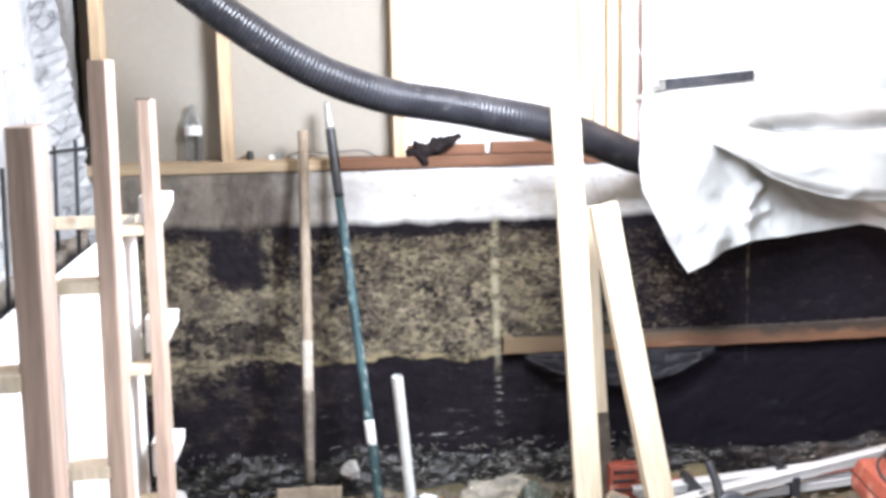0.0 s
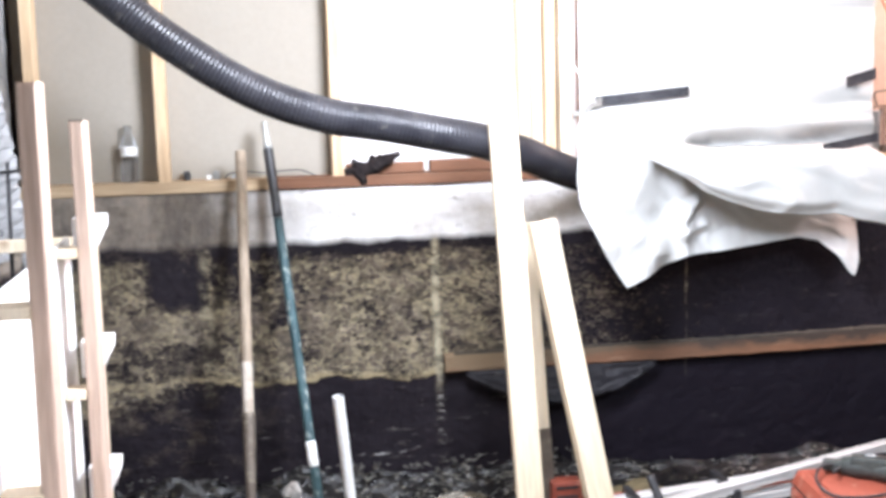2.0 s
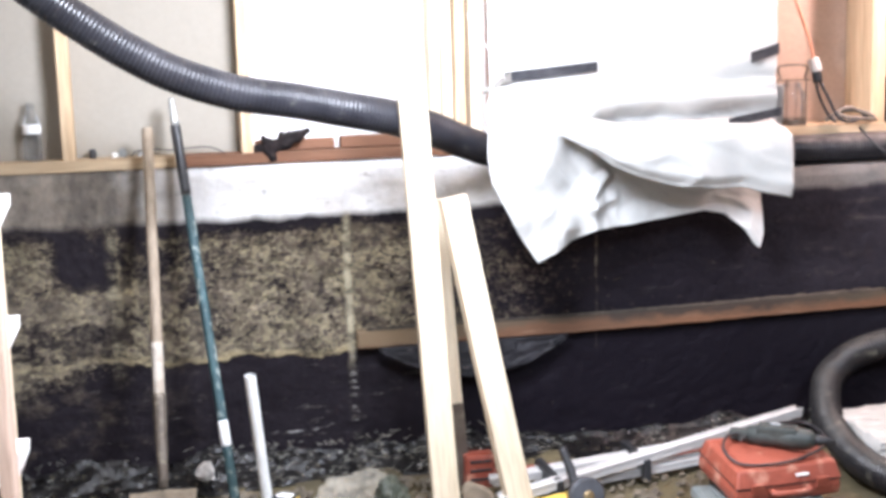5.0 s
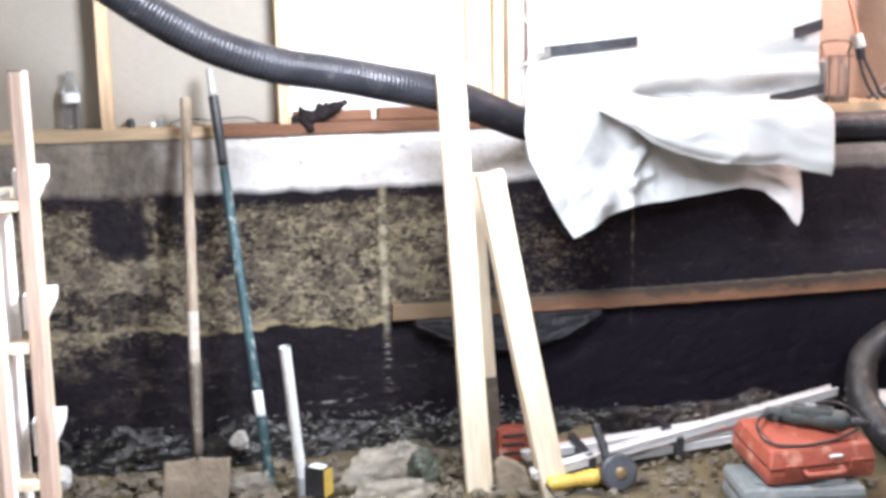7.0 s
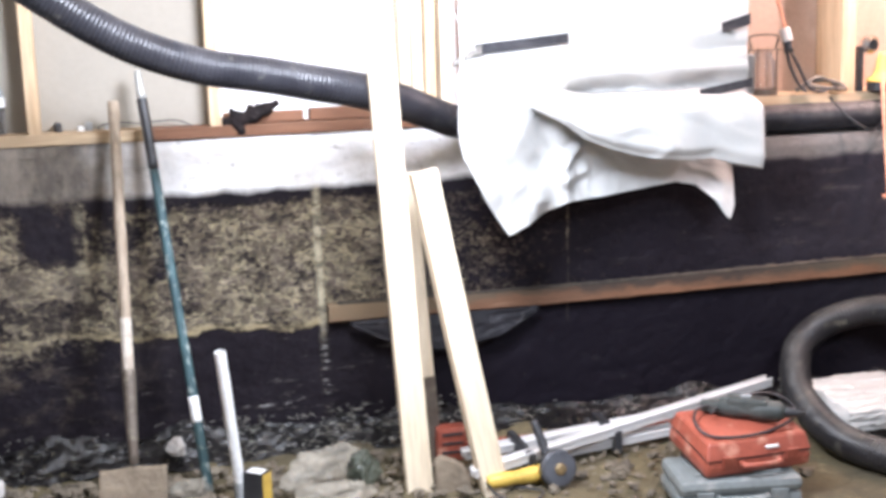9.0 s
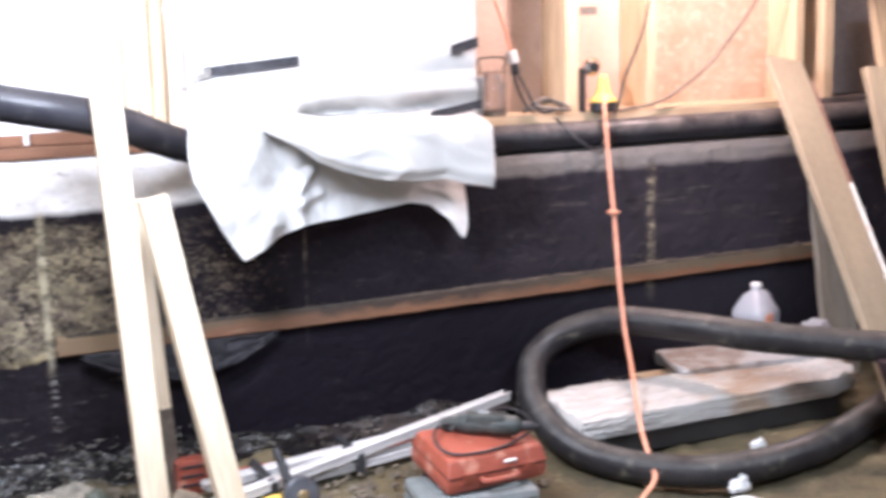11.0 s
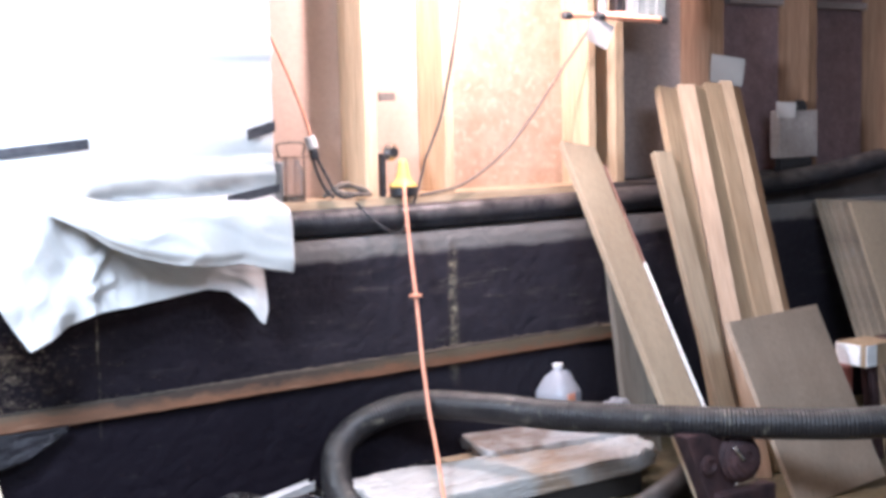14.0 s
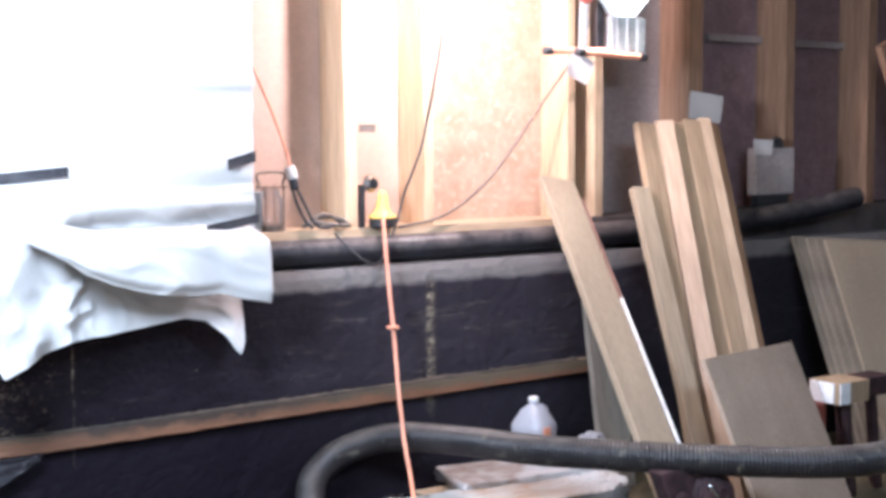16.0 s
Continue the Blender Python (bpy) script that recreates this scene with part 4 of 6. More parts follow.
def stake():
    t = thing("stake", "thin softwood stake with a dark foot behind the post", "stake", at=(0.885, 3.99, 0))
    foot, joint, head = Vector((0.892, 4.00, -0.02)), Vector((0.868, 3.975, 0.29)), Vector((0.818, 3.91, 0.96))
    board("shaft", joint, head, 0.036, 0.020, (0, 1, 0), PALE, parent=t, seed=73)
    board("tarred_foot", foot, joint, 0.038, 0.021, (0, 1, 0), STEEL, "dark foot", parent=t, seed=74)


stake()

# ---- hoses ----
whole("drain_hose", corrugated([(-0.70, 3.45, 2.15), (-0.64, 3.55, 1.95), (-0.54, 3.62, 1.80), (-0.42, 3.65, 1.69), (-0.300, 3.65, 1.590), (-0.204, 3.65, 1.518), (-0.083, 3.65, 1.437), (0.042, 3.65, 1.371), (0.199, 3.66, 1.318), (0.362, 3.68, 1.289), (0.527, 3.71, 1.254), (0.654, 3.77, 1.226), (0.784, 3.84, 1.184), (0.895, 3.95, 1.138), (1.02, 4.07, 1.092), (1.25, 4.24, 1.035), (1.6, 4.305, 1.026), (2.2, 4.305, 1.026), (2.9, 4.305, 1.026), (3.6, 4.305, 1.03), (4.3, 4.30, 1.045), (4.9, 4.28, 1.078), (5.4, 4.26, 1.145)], 0.0522, 0.0125, 0.955), HOSE, "black corrugated drain hose hanging and running along the ledge", "hose", smooth=True)
whole("coiled_hose", corrugated([(3.60, 3.66, 0.06), (3.36, 3.50, 0.055), (2.86, 3.26, 0.054), (2.462, 3.213, 0.054), (2.240, 3.352, 0.054), (2.138, 3.61, 0.058), (2.152, 3.90, 0.115), (2.232, 4.09, 0.20), (2.328, 4.165, 0.255), (2.44, 4.17, 0.303), (2.589, 4.10, 0.34), (2.708, 3.84, 0.36), (2.805, 3.503, 0.378), (3.054, 3.203, 0.378), (3.345, 2.965, 0.37), (3.587, 2.808, 0.37), (3.828, 2.727, 0.39), (4.1, 2.70, 0.39), (4.4, 2.72, 0.25), (4.7, 2.75, 0.08), (5.0, 2.8, 0.055), (5.4, 2.8, 0.055)], 0.0540, 0.0140, 0.915), HOSE_DUSTY, "dusty black corrugated hose coiled over the floor", "hose", smooth=True)
whole("floor_hose", corrugated([(3.02, 2.485, 0.058), (3.18, 2.535, 0.058), (3.4, 2.55, 0.058), (3.7, 2.50, 0.058), (4.1, 2.40, 0.058)], 0.056, 0.0135, 0.945), HOSE_DUSTY, "black corrugated hose lying on the floor", "hose", smooth=True)

# ---- white sheet ----
HEM = [(0.955, 1.10), (0.964, 1.015), (1.043, 0.862), (1.123, 0.744), (1.207, 0.777), (1.347, 0.823), (1.49, 0.827), (1.70, 0.848), (1.77, 0.853), (1.847, 0.837), (1.905, 0.785), (1.945, 0.728), (1.964, 0.714), (1.982, 0.76), (1.992, 0.90), (2.036, 0.90), (2.06, 1.0)]


def smooth(a, b, x):
    u = max(0.0, min(1.0, (x - a) / (b - a)))
    return u * u * (3 - 2 * u)


def ridge(n):
    """A sharp crest where the noise passes nought."""
    return max(0.0, 1.0 - abs(n) * 3.5)


def sheet_plane(x):
    return 3.88 + 0.2 * (x - 1.0)


def pleat(x, z, x0, z0, x1, z1, wide):
    """A straight sharp crease from one point of the sheet to another."""
    dx, dz = x1 - x0, z1 - z0
    u = max(0.0, min(1.0, ((x - x0) * dx + (z - z0) * dz) / (dx * dx + dz * dz)))
    return max(0.0, 1.0 - math.hypot(x - x0 - u * dx, z - z0 - u * dz) / wide) * (1 - 0.4 * u)


PLEATS = ((1.27, 1.16, 1.16, 1.06, 0.05, 0.010), (1.39, 1.0, 1.315, 0.935, 0.030, 0.030), (1.42, 0.92, 1.34, 0.90, 0.03, 0.018), (1.335, 0.97, 1.35, 0.83, 0.035, 0.022), (1.30, 1.13, 1.36, 1.04, 0.035, 0.014), (1.09, 1.24, 1.19, 1.20, 0.03, 0.010), (1.10, 1.0, 1.06, 0.88, 0.05, 0.012))


def sheet_y(x, z):
    low, right = smooth(1.245, 1.17, z), smooth(1.14, 1.30, x)
    y = sheet_plane(x) + low * (0.055 * right - 0.035 * (1 - right))
    crumple = smooth(0.16, 0.03, abs(x - 1.30)) * low
    y -= crumple * (0.030 * nz3(x, 5, z, 9.0) + 0.022 * ridge(nz3(x * 0.9 + 0.5 * z, 2, 0.25 * z, 9.0)) + 0.010 * nz3(x + z, 6, z * 0.3, 14.0))
    y -= 0.006 * ridge(nz3(x * 0.35, 9, z + 0.15 * x, 8.0)) * smooth(1.0, 1.2, x) * (1 - low)
    y -= low * (0.022 * nz3(x, 0, z, 5.0) + 0.008 * nz3(x, 3, z, 13.0) + (1 - right) * 0.007 * math.sin(16 * x - 9 * z) + 0.004 * ridge(nz3(x + 0.4 * z, 7, z, 11.0)))
    for x0, z0, x1, z1, wide, high in PLEATS:
        y -= high * pleat(x, z, x0, z0, x1, z1, wide)
    y -= low * 0.05 * smooth(1.80, 1.94, x) * smooth(0.95, 0.75, z)
    y += 0.014 * smooth(1.45, 1.9, x) * (math.exp(-((z - 1.565 - 0.02 * x) / 0.014) ** 2) - math.exp(-((z - 1.60 - 0.02 * x) / 0.03) ** 2) + 0.8 * math.exp(-((z - 1.30 - 0.04 * (x - 2)) / 0.02) ** 2))
    return y - 0.010 * nz3(x * 0.7, 1, z * 2.0, 4.0) * (1 - low) - 0.012 * smooth(1.30, 1.25, z) * (1 - low) * math.sin(5 * x)


def white_sheet():
    t = thing("white_sheet", "white plastic membrane hung as a curtain, its hem folded up", "sheet", at=(1.5, 4.0, 1.2))

    def main(u, v):
        x = 0.957 + 1.10 * u
        bottom = lerp_table(HEM, x)
        z = 2.6 - 1.3 * v / 0.35 if v < 0.35 else 1.3 + (bottom - 1.3) * (v - 0.35) / 0.65
        x2 = x
        if z > 1.14:
            k = smooth(1.14, 1.30, z)
            x2 = x + k * ((0.975 + 1.055 * u) - x)
        return (x2, sheet_y(x, z), z)

    part("curtain", sheet_bm(220, 170, main), TARP, t, "", True)
    low_edge = [(1.215, 1.140), (1.235, 1.128), (1.354, 1.047), (1.45, 1.005), (1.535, 0.976), (1.64, 0.957), (1.744, 0.948), (1.83, 0.945), (1.93, 0.918), (2.031, 0.893), (2.06, 0.90)]

    def fold(u, v):
        x = 1.20 + 0.81 * u
        top = lerp_table([(1.20, 1.185), (1.29, 1.200), (1.43, 1.172), (1.70, 1.168), (2.02, 1.160), (2.06, 1.17)], x)
        z = top + (lerp_table(low_edge, x) - top) * v
        out = (0.125 * smooth(0, 0.12, u) + 0.015) * (smooth(-0.05, 0.22, v) - 0.18 * smooth(0.8, 1.0, v)) - 0.035 * (1 - smooth(0, 0.15, v))
        wave = 0.008 * ridge(nz3(x * 0.6, 3, z + 0.3 * x, 8.0)) + 0.012 * nz3(x, 8, z, 6.0) + 0.006 * math.sin(22 * x + 9 * z) * v
        return (x + 0.012 * v * smooth(0.9, 1, u), sheet_plane(x) - out - wave, z - 0.006 * nz3(x, 2, 0, 9.0))

    part("fold", sheet_bm(90, 30, fold), TARP, t, "folded-up hem", True)
    for x0, z0, x1, z1, w, out in ((1.021, 1.330, 1.342, 1.352, 0.031, 0.004), (1.915, 1.362, 2.03, 1.39, 0.036, 0.004), (1.815, 1.152, 2.03, 1.180, 0.030, 0.03)):
        def strip(u, v, x0=x0, z0=z0, x1=x1, z1=z1, w=w, out=out):
            x, z = x0 + (x1 - x0) * u, z0 + (z1 - z0) * (u**0.85 if x0 < 1 else u) + (v - 0.5) * w
            return (x, sheet_y(x, max(z, 1.26)) - 0.016 - (out if out > 0.01 else 0), z)

        part("tape_strip", sheet_bm(16, 3, strip, 0.001), TAPE, t, "strip of black tape")

    def frayed(u, v):
        """The loose end of the tape, twisted round the edge of the sheet."""
        x, z = 1.041 + -0.085 * u, 1.330 + -0.044 * u ** 1.3 + (v - 0.5) * (0.030 - 0.014 * u) + 0.004 * nz3(u, v, 0, 9.0)
        return (x, 3.857 + 0.02 * u + 0.006 * nz3(u, v, 4, 6.0), z)

    part("tape_end", sheet_bm(14, 4, frayed, 0.001), mat("frayed_tape", (0.20, 0.185, 0.165), (0.09, 0.083, 0.076), 40.0, 0.7, 0.3, c3=(0.42, 0.40, 0.37), spots=0.58), t, "frayed pale end of the tape")


white_sheet()
whole("string", tube_bm([(0.919, 3.90, 1.526), (0.935, 3.90, 1.485), (0.947, 3.86, 1.453), (0.971, 3.86, 1.418), (0.995, 3.86, 1.374), (0.976, 3.86, 1.342)], 0.0020, 0.02, 6), WHITE, "thin white string tied to the sheet", "string", smooth=True)

# ---- tools on the floor ----


def rounded_case(name, label, material, at, size, turn, lid=None):
    t = thing(name, label, "tool case", at=at)
    m = Matrix.Translation(at) @ pose(0, 0, 0, 0, 0, turn)
    w, d, h = size
    body = part("body", box((-w / 2, -d / 2, 0), (w / 2, d / 2, h * 0.52), 0.018), material, t, m=m)
    top = part("lid", box((-w / 2, -d / 2, h * 0.53), (w / 2, d / 2, h), 0.022), lid or material, t, m=m)
    part("rib", box((-w * 0.36, -d * 0.30, h), (w * 0.36, d * 0.30, h + 0.006), 0.003), lid or material, top, m=m)
    for s in (-0.3, 0.3):
        part("latch", box((w * s - 0.025, -d / 2 - 0.008, h * 0.36), (w * s + 0.025, -d / 2 + 0.002, h * 0.68), 0.003), material, t, m=m)
    part("handle", tube_bm([(-0.07, -d / 2 + 0.002, h * 0.5), (-0.06, -d / 2 - 0.025, h * 0.5), (0.06, -d / 2 - 0.025, h * 0.5), (0.07, -d / 2 + 0.002, h * 0.5)], 0.009, 0.01, 8), material, t, smooth=True, m=m)
    return t, m


rounded_case("grey_case", "flat grey plastic tool case lying on the dirt", mat("grey_case_plastic", (0.185, 0.20, 0.195), (0.15, 0.16, 0.155), 6.0, 0.5, 0.15, c3=(0.25, 0.25, 0.235), spots=0.6), (1.65, 3.40, 0.0), (0.364, 0.24, 0.096), -8)


def tilted_case():
    at = (1.692, 3.437, 0.123)
    t = thing("red_case", "scuffed red plastic tool case tilted on a grey one", "tool case", at=at)
    m = Matrix.Translation(at) @ pose(0, 0, 0, 10.6, 0, 3.8)
    w, d, h = 0.342, 0.246, 0.099
    part("body", box((-w / 2, -d / 2, 0), (w / 2, d / 2, h * 0.5), 0.016), RED, t, m=m)
    shell = box((-w / 2, -d / 2, h * 0.52), (w / 2, d / 2, h), 0.0)
    for v in shell.verts:
        if v.co.z > h * 0.9:
            v.co.x *= 0.93
            v.co.y += 0.026 if v.co.y < 0 else -0.010
    bmesh.ops.bevel(shell, geom=shell.edges[:], offset=0.008, segments=3, affect="EDGES", profile=0.5)
    lid = part("lid", shell, RED, t, m=m)
    part("seam", box((-w / 2 + 0.004, -d / 2 + 0.004, h * 0.49), (w / 2 - 0.004, d / 2 - 0.004, h * 0.53), 0.0), BLACK, t, m=m)
    part("lid_panel", box((-w * 0.38, -d * 0.32, h - 0.001), (w * 0.38, d * 0.34, h + 0.004), 0.003), RED, lid, m=m)
    for s in (-0.3, 0.3):
        part("latch", box((w * s - 0.02, -d / 2 - 0.007, h * 0.34), (w * s + 0.02, -d / 2 + 0.002, h * 0.68), 0.003), RED, t, m=m)
    part("nameplate", box((0.02, -d / 2 + 0.004, h * 0.74), (0.060, -d / 2 + 0.012, h * 0.80), 0.0005), WHITE, t, "small pale marking", m=m)
    part("handle", tube_bm([(-0.06, -d / 2 + 0.002, h * 0.4), (-0.05, -d / 2 - 0.02, h * 0.4), (0.05, -d / 2 - 0.02, h * 0.4), (0.06, -d / 2 + 0.002, h * 0.4)], 0.008, 0.01, 8), RED, t, smooth=True, m=m)
    part("foot_block", box((-w * 0.38, d * 0.24, -0.115), (w * 0.38, d * 0.46, 0.0), 0.006), BLACK, t, "dark support under the back", m=m)


tilted_case()


def corded_tool():
    t = thing("corded_tool", "dark corded power tool lying on the red case", "power tool", at=(1.71, 3.42, 0.24))
    m = Matrix.Translation((1.725, 3.42, 0.258)) @ pose(0, 0, 0, 0, 90, -34)
    DARK = mat("dark_green_plastic", (0.035, 0.04, 0.038), (0.055, 0.06, 0.055), 14.0, 0.5, 0.1)
    part("housing", lathe([(0.012, -0.10), (0.026, -0.095), (0.031, -0.05), (0.027, -0.01), (0.033, 0.03), (0.03, 0.08), (0.018, 0.10)], 16), DARK, t, smooth=True, m=m)
    part("nose", lathe([(0.018, 0.10), (0.016, 0.115), (0.012, 0.12), (0.012, 0.14), (0.007, 0.142), (0.006, 0.155)], 12), BLACK, t, smooth=True, m=m)
    part("trigger_grip", box((-0.016, -0.024, -0.15), (0.014, 0.022, -0.085), 0.010), DARK, t, "squared rear grip", m=m)
    part("motor_cover", box((-0.036, -0.027, -0.07), (0.0, 0.027, 0.05), 0.008), DARK, t, "flat motor cover", m=m)
    part("switch", box((-0.042, -0.008, -0.03), (-0.036, 0.008, 0.0), 0.002), GREY, t, "grey sliding switch", m=m)
    for k in range(4):
        part("vent_slot", box((-0.0375, -0.02, 0.012 + 0.008 * k), (-0.0362, 0.02, 0.015 + 0.008 * k), 0.0004), BLACK, t, m=m)
    part("cable", tube_bm([(1.63, 3.47, 0.265), (1.575, 3.46, 0.265), (1.535, 3.40, 0.245), (1.555, 3.345, 0.218), (1.64, 3.325, 0.212), (1.75, 3.340, 0.216), (1.84, 3.37, 0.238), (1.87, 3.44, 0.25), (1.86, 3.52, 0.26), (1.80, 3.52, 0.27), (1.70, 3.50, 0.27), (1.60, 3.43, 0.255)], 0.0045, 0.02, 6), BLACK, t, smooth=True)


corded_tool()


def grinder():
    t = thing("angle_grinder", "yellow angle grinder with a grey cutting disc lying in the dirt", "angle grinder", at=(1.15, 3.68, 0))
    m = Matrix.Translation((1.085, 3.655, 0.038)) @ pose(0, 0, 0, 0, 90, 8) @ Matrix.Scale(0.8, 4)
    part("body", lathe([(0.018, -0.15), (0.027, -0.145), (0.03, -0.08), (0.026, -0.04), (0.032, 0.02), (0.034, 0.05), (0.026, 0.075)], 16), YELLOW, t, smooth=True, m=m)
    part("gear_head", box((-0.03, -0.032, 0.07), (0.03, 0.032, 0.13), 0.012), YELLOW, t, m=m)
    d = Matrix.Translation((1.187, 3.625, 0.062)) @ pose(0, 0, 0, 78, 0, 8) @ Matrix.Scale(0.86, 4)
    part("guard", lathe([(0.0635, -0.012), (0.068, -0.01), (0.068, 0.014), (0.064, 0.016)], 28), mat("guard_steel", (0.12, 0.12, 0.13), (0.08, 0.08, 0.085), 10.0, 0.4, 0.1, metal=0.6), t, smooth=True, m=d)
    disc = part("disc", lathe([(0.03, 0.018), (0.059, 0.018), (0.059, 0.021), (0.03, 0.023)], 28), mat("disc", (0.075, 0.078, 0.088), (0.05, 0.052, 0.06), 12.0, 0.45, 0.1), t, m=d)
    part("flange", lathe([(0.021, 0.02), (0.021, 0.028), (0.012, 0.031)], 16), mat("brass", (0.35, 0.26, 0.14), (0.28, 0.2, 0.1), 12.0, 0.4, 0.1, metal=0.7), disc, m=d)
    part("side_handle", tube_bm([(1.172, 3.67, 0.07), (1.16, 3.70, 0.13), (1.145, 3.73, 0.185)], 0.0135, 0.02, 10, lambda i: 1 + 0.12 * (i % 2)), BLACK, t, "black side handle", True)
    part("cord", tube_bm([(0.965, 3.64, 0.036), (0.985, 3.55, 0.02), (1.05, 3.48, 0.02), (1.12, 3.56, 0.02), (1.05, 3.62, 0.02)], 0.004, 0.02, 6), BLACK, t, smooth=True)


grinder()

for i, (a, b, w, h) in enumerate((((0.93, 3.66, 0.06), (2.13, 4.09, 0.115), 0.034, 0.024), ((0.95, 3.86, 0.05), (1.75, 4.02, 0.055), 0.045, 0.020), ((1.0, 3.78, 0.03), (1.7, 3.93, 0.035), 0.05, 0.02))):
    m, length = frame_at(a, b, (0, 0, 1))
    bm = box((-w / 2, -h / 2, 0), (w / 2, h / 2, length), 0.003)
    for s in (-1, 1):
        box((s * w / 2 - 0.003, h / 2 - 0.001, 0), (s * w / 2 + 0.003, h / 2 + 0.008, length), 0.001, bm)
    whole("white_channel", bm, mat("dirty_white_metal", (0.62, 0.61, 0.60), (0.46, 0.44, 0.42), 4.0, 0.45, 0.1, stretch=(3, 3, 0.6), c3=(0.22, 0.18, 0.14), spots=0.62) if i == 0 else bpy.data.materials["dirty_white_metal"], "white metal channel section lying by the wall", "channel", "white channels", m=m)
for i, x in enumerate((1.12, 1.45)):
    whole("channel_strap", box((x, 3.70 + 0.35 * (x - 1.1), 0.01), (x + 0.025, 3.95 + 0.3 * (x - 1.1), 0.085), 0.004), BLACK, "black strap round the white channels", "strap", "straps")


def level_tool():
    t = thing("red_level", "long red tool lying behind the white channels", "level", at=(1.3, 3.97, 0.02))
    part("beam", box((0.90, 3.97, 0.005), (1.72, 3.995, 0.05), 0.004), RED, t)
    part("end_cap", box((0.885, 3.945, 0.0), (0.985, 4.01, 0.115), 0.012), RED, t, "bulky red end")
    for z in (0.03, 0.06, 0.09):
        part("groove", box((0.90, 3.941, z), (0.97, 3.946, z + 0.008), 0.001), BLACK, t)


level_tool()
whole("loose_cable", tube_bm([(1.47, 3.26, 0.01), (1.50, 3.20, 0.035), (1.57, 3.15, 0.045), (1.63, 3.17, 0.03), (1.68, 3.15, 0.012)], 0.009, 0.015, 8), BLACK, "black cable lying in front of the cases", "cable", "cables", smooth=True)
whole("red_bracket", box((1.60, 3.11, 0.0), (1.66, 3.16, 0.045), 0.008), RED, "small red plastic bracket in front of the cases", "bracket")


def small_box():
    t = thing("small_carton", "small black and yellow carton on the dirt", "carton", at=(0.30, 3.73, 0))
    m = Matrix.Translation((0.285, 3.76, 0.02)) @ pose(0, 0, 0, 0, 0, -38) @ Matrix.Scale(0.78, 4)
    part("carton", box((-0.045, -0.03, 0), (0.045, 0.03, 0.115), 0.002), BLACK, t, m=m)
    part("yellow_panel", box((0.0455, -0.029, 0.002), (0.0475, 0.029, 0.11), 0.0005), YELLOW, t, "yellow printed side", m=m)
    part("top_label", box((-0.03, -0.025, 0.1155), (0.035, 0.02, 0.117), 0.0004), WHITE, t, "white top label", m=m)


small_box()


def lumpy_bag(name, label, at, size, turn, material, seed, category="bag"):
    """A soft bag: a squashed body with pleats and dents."""
    def place(u, v):
        a, b = 2 * math.pi * u, math.pi * (v - 0.5)
        x, y, z = math.cos(a) * math.cos(b), math.sin(a) * math.cos(b), math.sin(b)
        k = 1 + 0.30 * nz3(x + seed, y, z, 1.7) + 0.18 * nz3(x, y + seed, z, 4.0) + 0.10 * nz3(x, y, z + seed, 9.0)
        return (x * k * size[0], y * k * size[1], max(-0.55, z * k) * size[2])

    bm = sheet_bm(64, 40, place, 0)
    bmesh.ops.remove_doubles(bm, verts=bm.verts[:], dist=0.0005)
    return whole(name, bm, material, label, category, smooth=True, m=Matrix.Translation(at) @ pose(0, 0, 0, 0, 0, turn))


lumpy_bag("plastic_bag", "crumpled translucent plastic bag with dirt in it", (0.51, 3.86, 0.055), (0.15, 0.06, 0.065), 26, BAGPLASTIC, 3)
lumpy_bag("plastic_bag", "crumpled clear plastic bag lying on the dirt", (0.50, 3.66, 0.035), (0.125, 0.06, 0.045), 5, BAGPLASTIC, 8)
whole("flat_scrap", box((0.150, 3.60, 0.004), (0.262, 3.66, 0.030), 0.006), GREY, "flat grey plastic scrap on the dirt by the pipe", "scrap")
lumpy_bag("dark_bag", "dark green bag lying on the dirt", (0.615, 3.80, 0.05), (0.05, 0.05, 0.07), 40, mat("dark_bag", (0.035, 0.04, 0.03), (0.07, 0.075, 0.055), 9.0, 0.35, 0.2), 11)
lumpy_bag("plastic_scrap", "scrap of clear plastic on the dirt", (0.09, 3.86, 0.03), (0.06, 0.03, 0.04), 5, BAGPLASTIC, 15, "scrap")


def mud_slab():
    """A flat slab of drying mud standing on edge, with worn corners."""
    bm = bmesh.new()
    outline = [(0.822, -0.02), (0.936, -0.02), (0.930, 0.03), (0.912, 0.072), (0.886, 0.092), (0.838, 0.112), (0.818, 0.098)]
    front = [bm.verts.new((x, 3.685 + 0.12 * z, z)) for x, z in outline]
    back = [bm.verts.new((x + 0.006, 3.725 + 0.12 * z, z * 0.97)) for x, z in outline]
    bm.faces.new(front)
    bm.faces.new(back[::-1])
    for i in range(len(front)):
        j = (i + 1) % len(front)
        bm.faces.new((front[j], front[i], back[i], back[j]))
    bmesh.ops.recalc_face_normals(bm, faces=bm.faces[:])
    bmesh.ops.bevel(bm, geom=bm.edges[:], offset=0.007, segments=2, affect="EDGES", profile=0.5)
    whole("mud_slab", bm, bpy.data.materials["dry_mud_steel"], "flat slab of brown mud between the post and the brace", "mud")


mud_slab()
lumpy_bag("stone", "pale stone at the foot of the wall", (0.06, 4.10, 0.09), (0.03, 0.03, 0.035), 0, PAPER, 17, "stone")
lumpy_bag("stone", "pale stone by the timber rack", (-0.50, 3.95, 0.06), (0.04, 0.03, 0.05), 30, PAPER, 19, "stone")
lumpy_bag("paper_cup", "crumpled white cup on the floor", (2.47, 3.18, 0.02), (0.045, 0.03, 0.035), 30, WHITE, 23, "cup")
lumpy_bag("paper_plate", "crumpled white paper plate on the floor", (2.36, 3.03, 0.012), (0.08, 0.055, 0.022), 15, WHITE, 29, "plate")
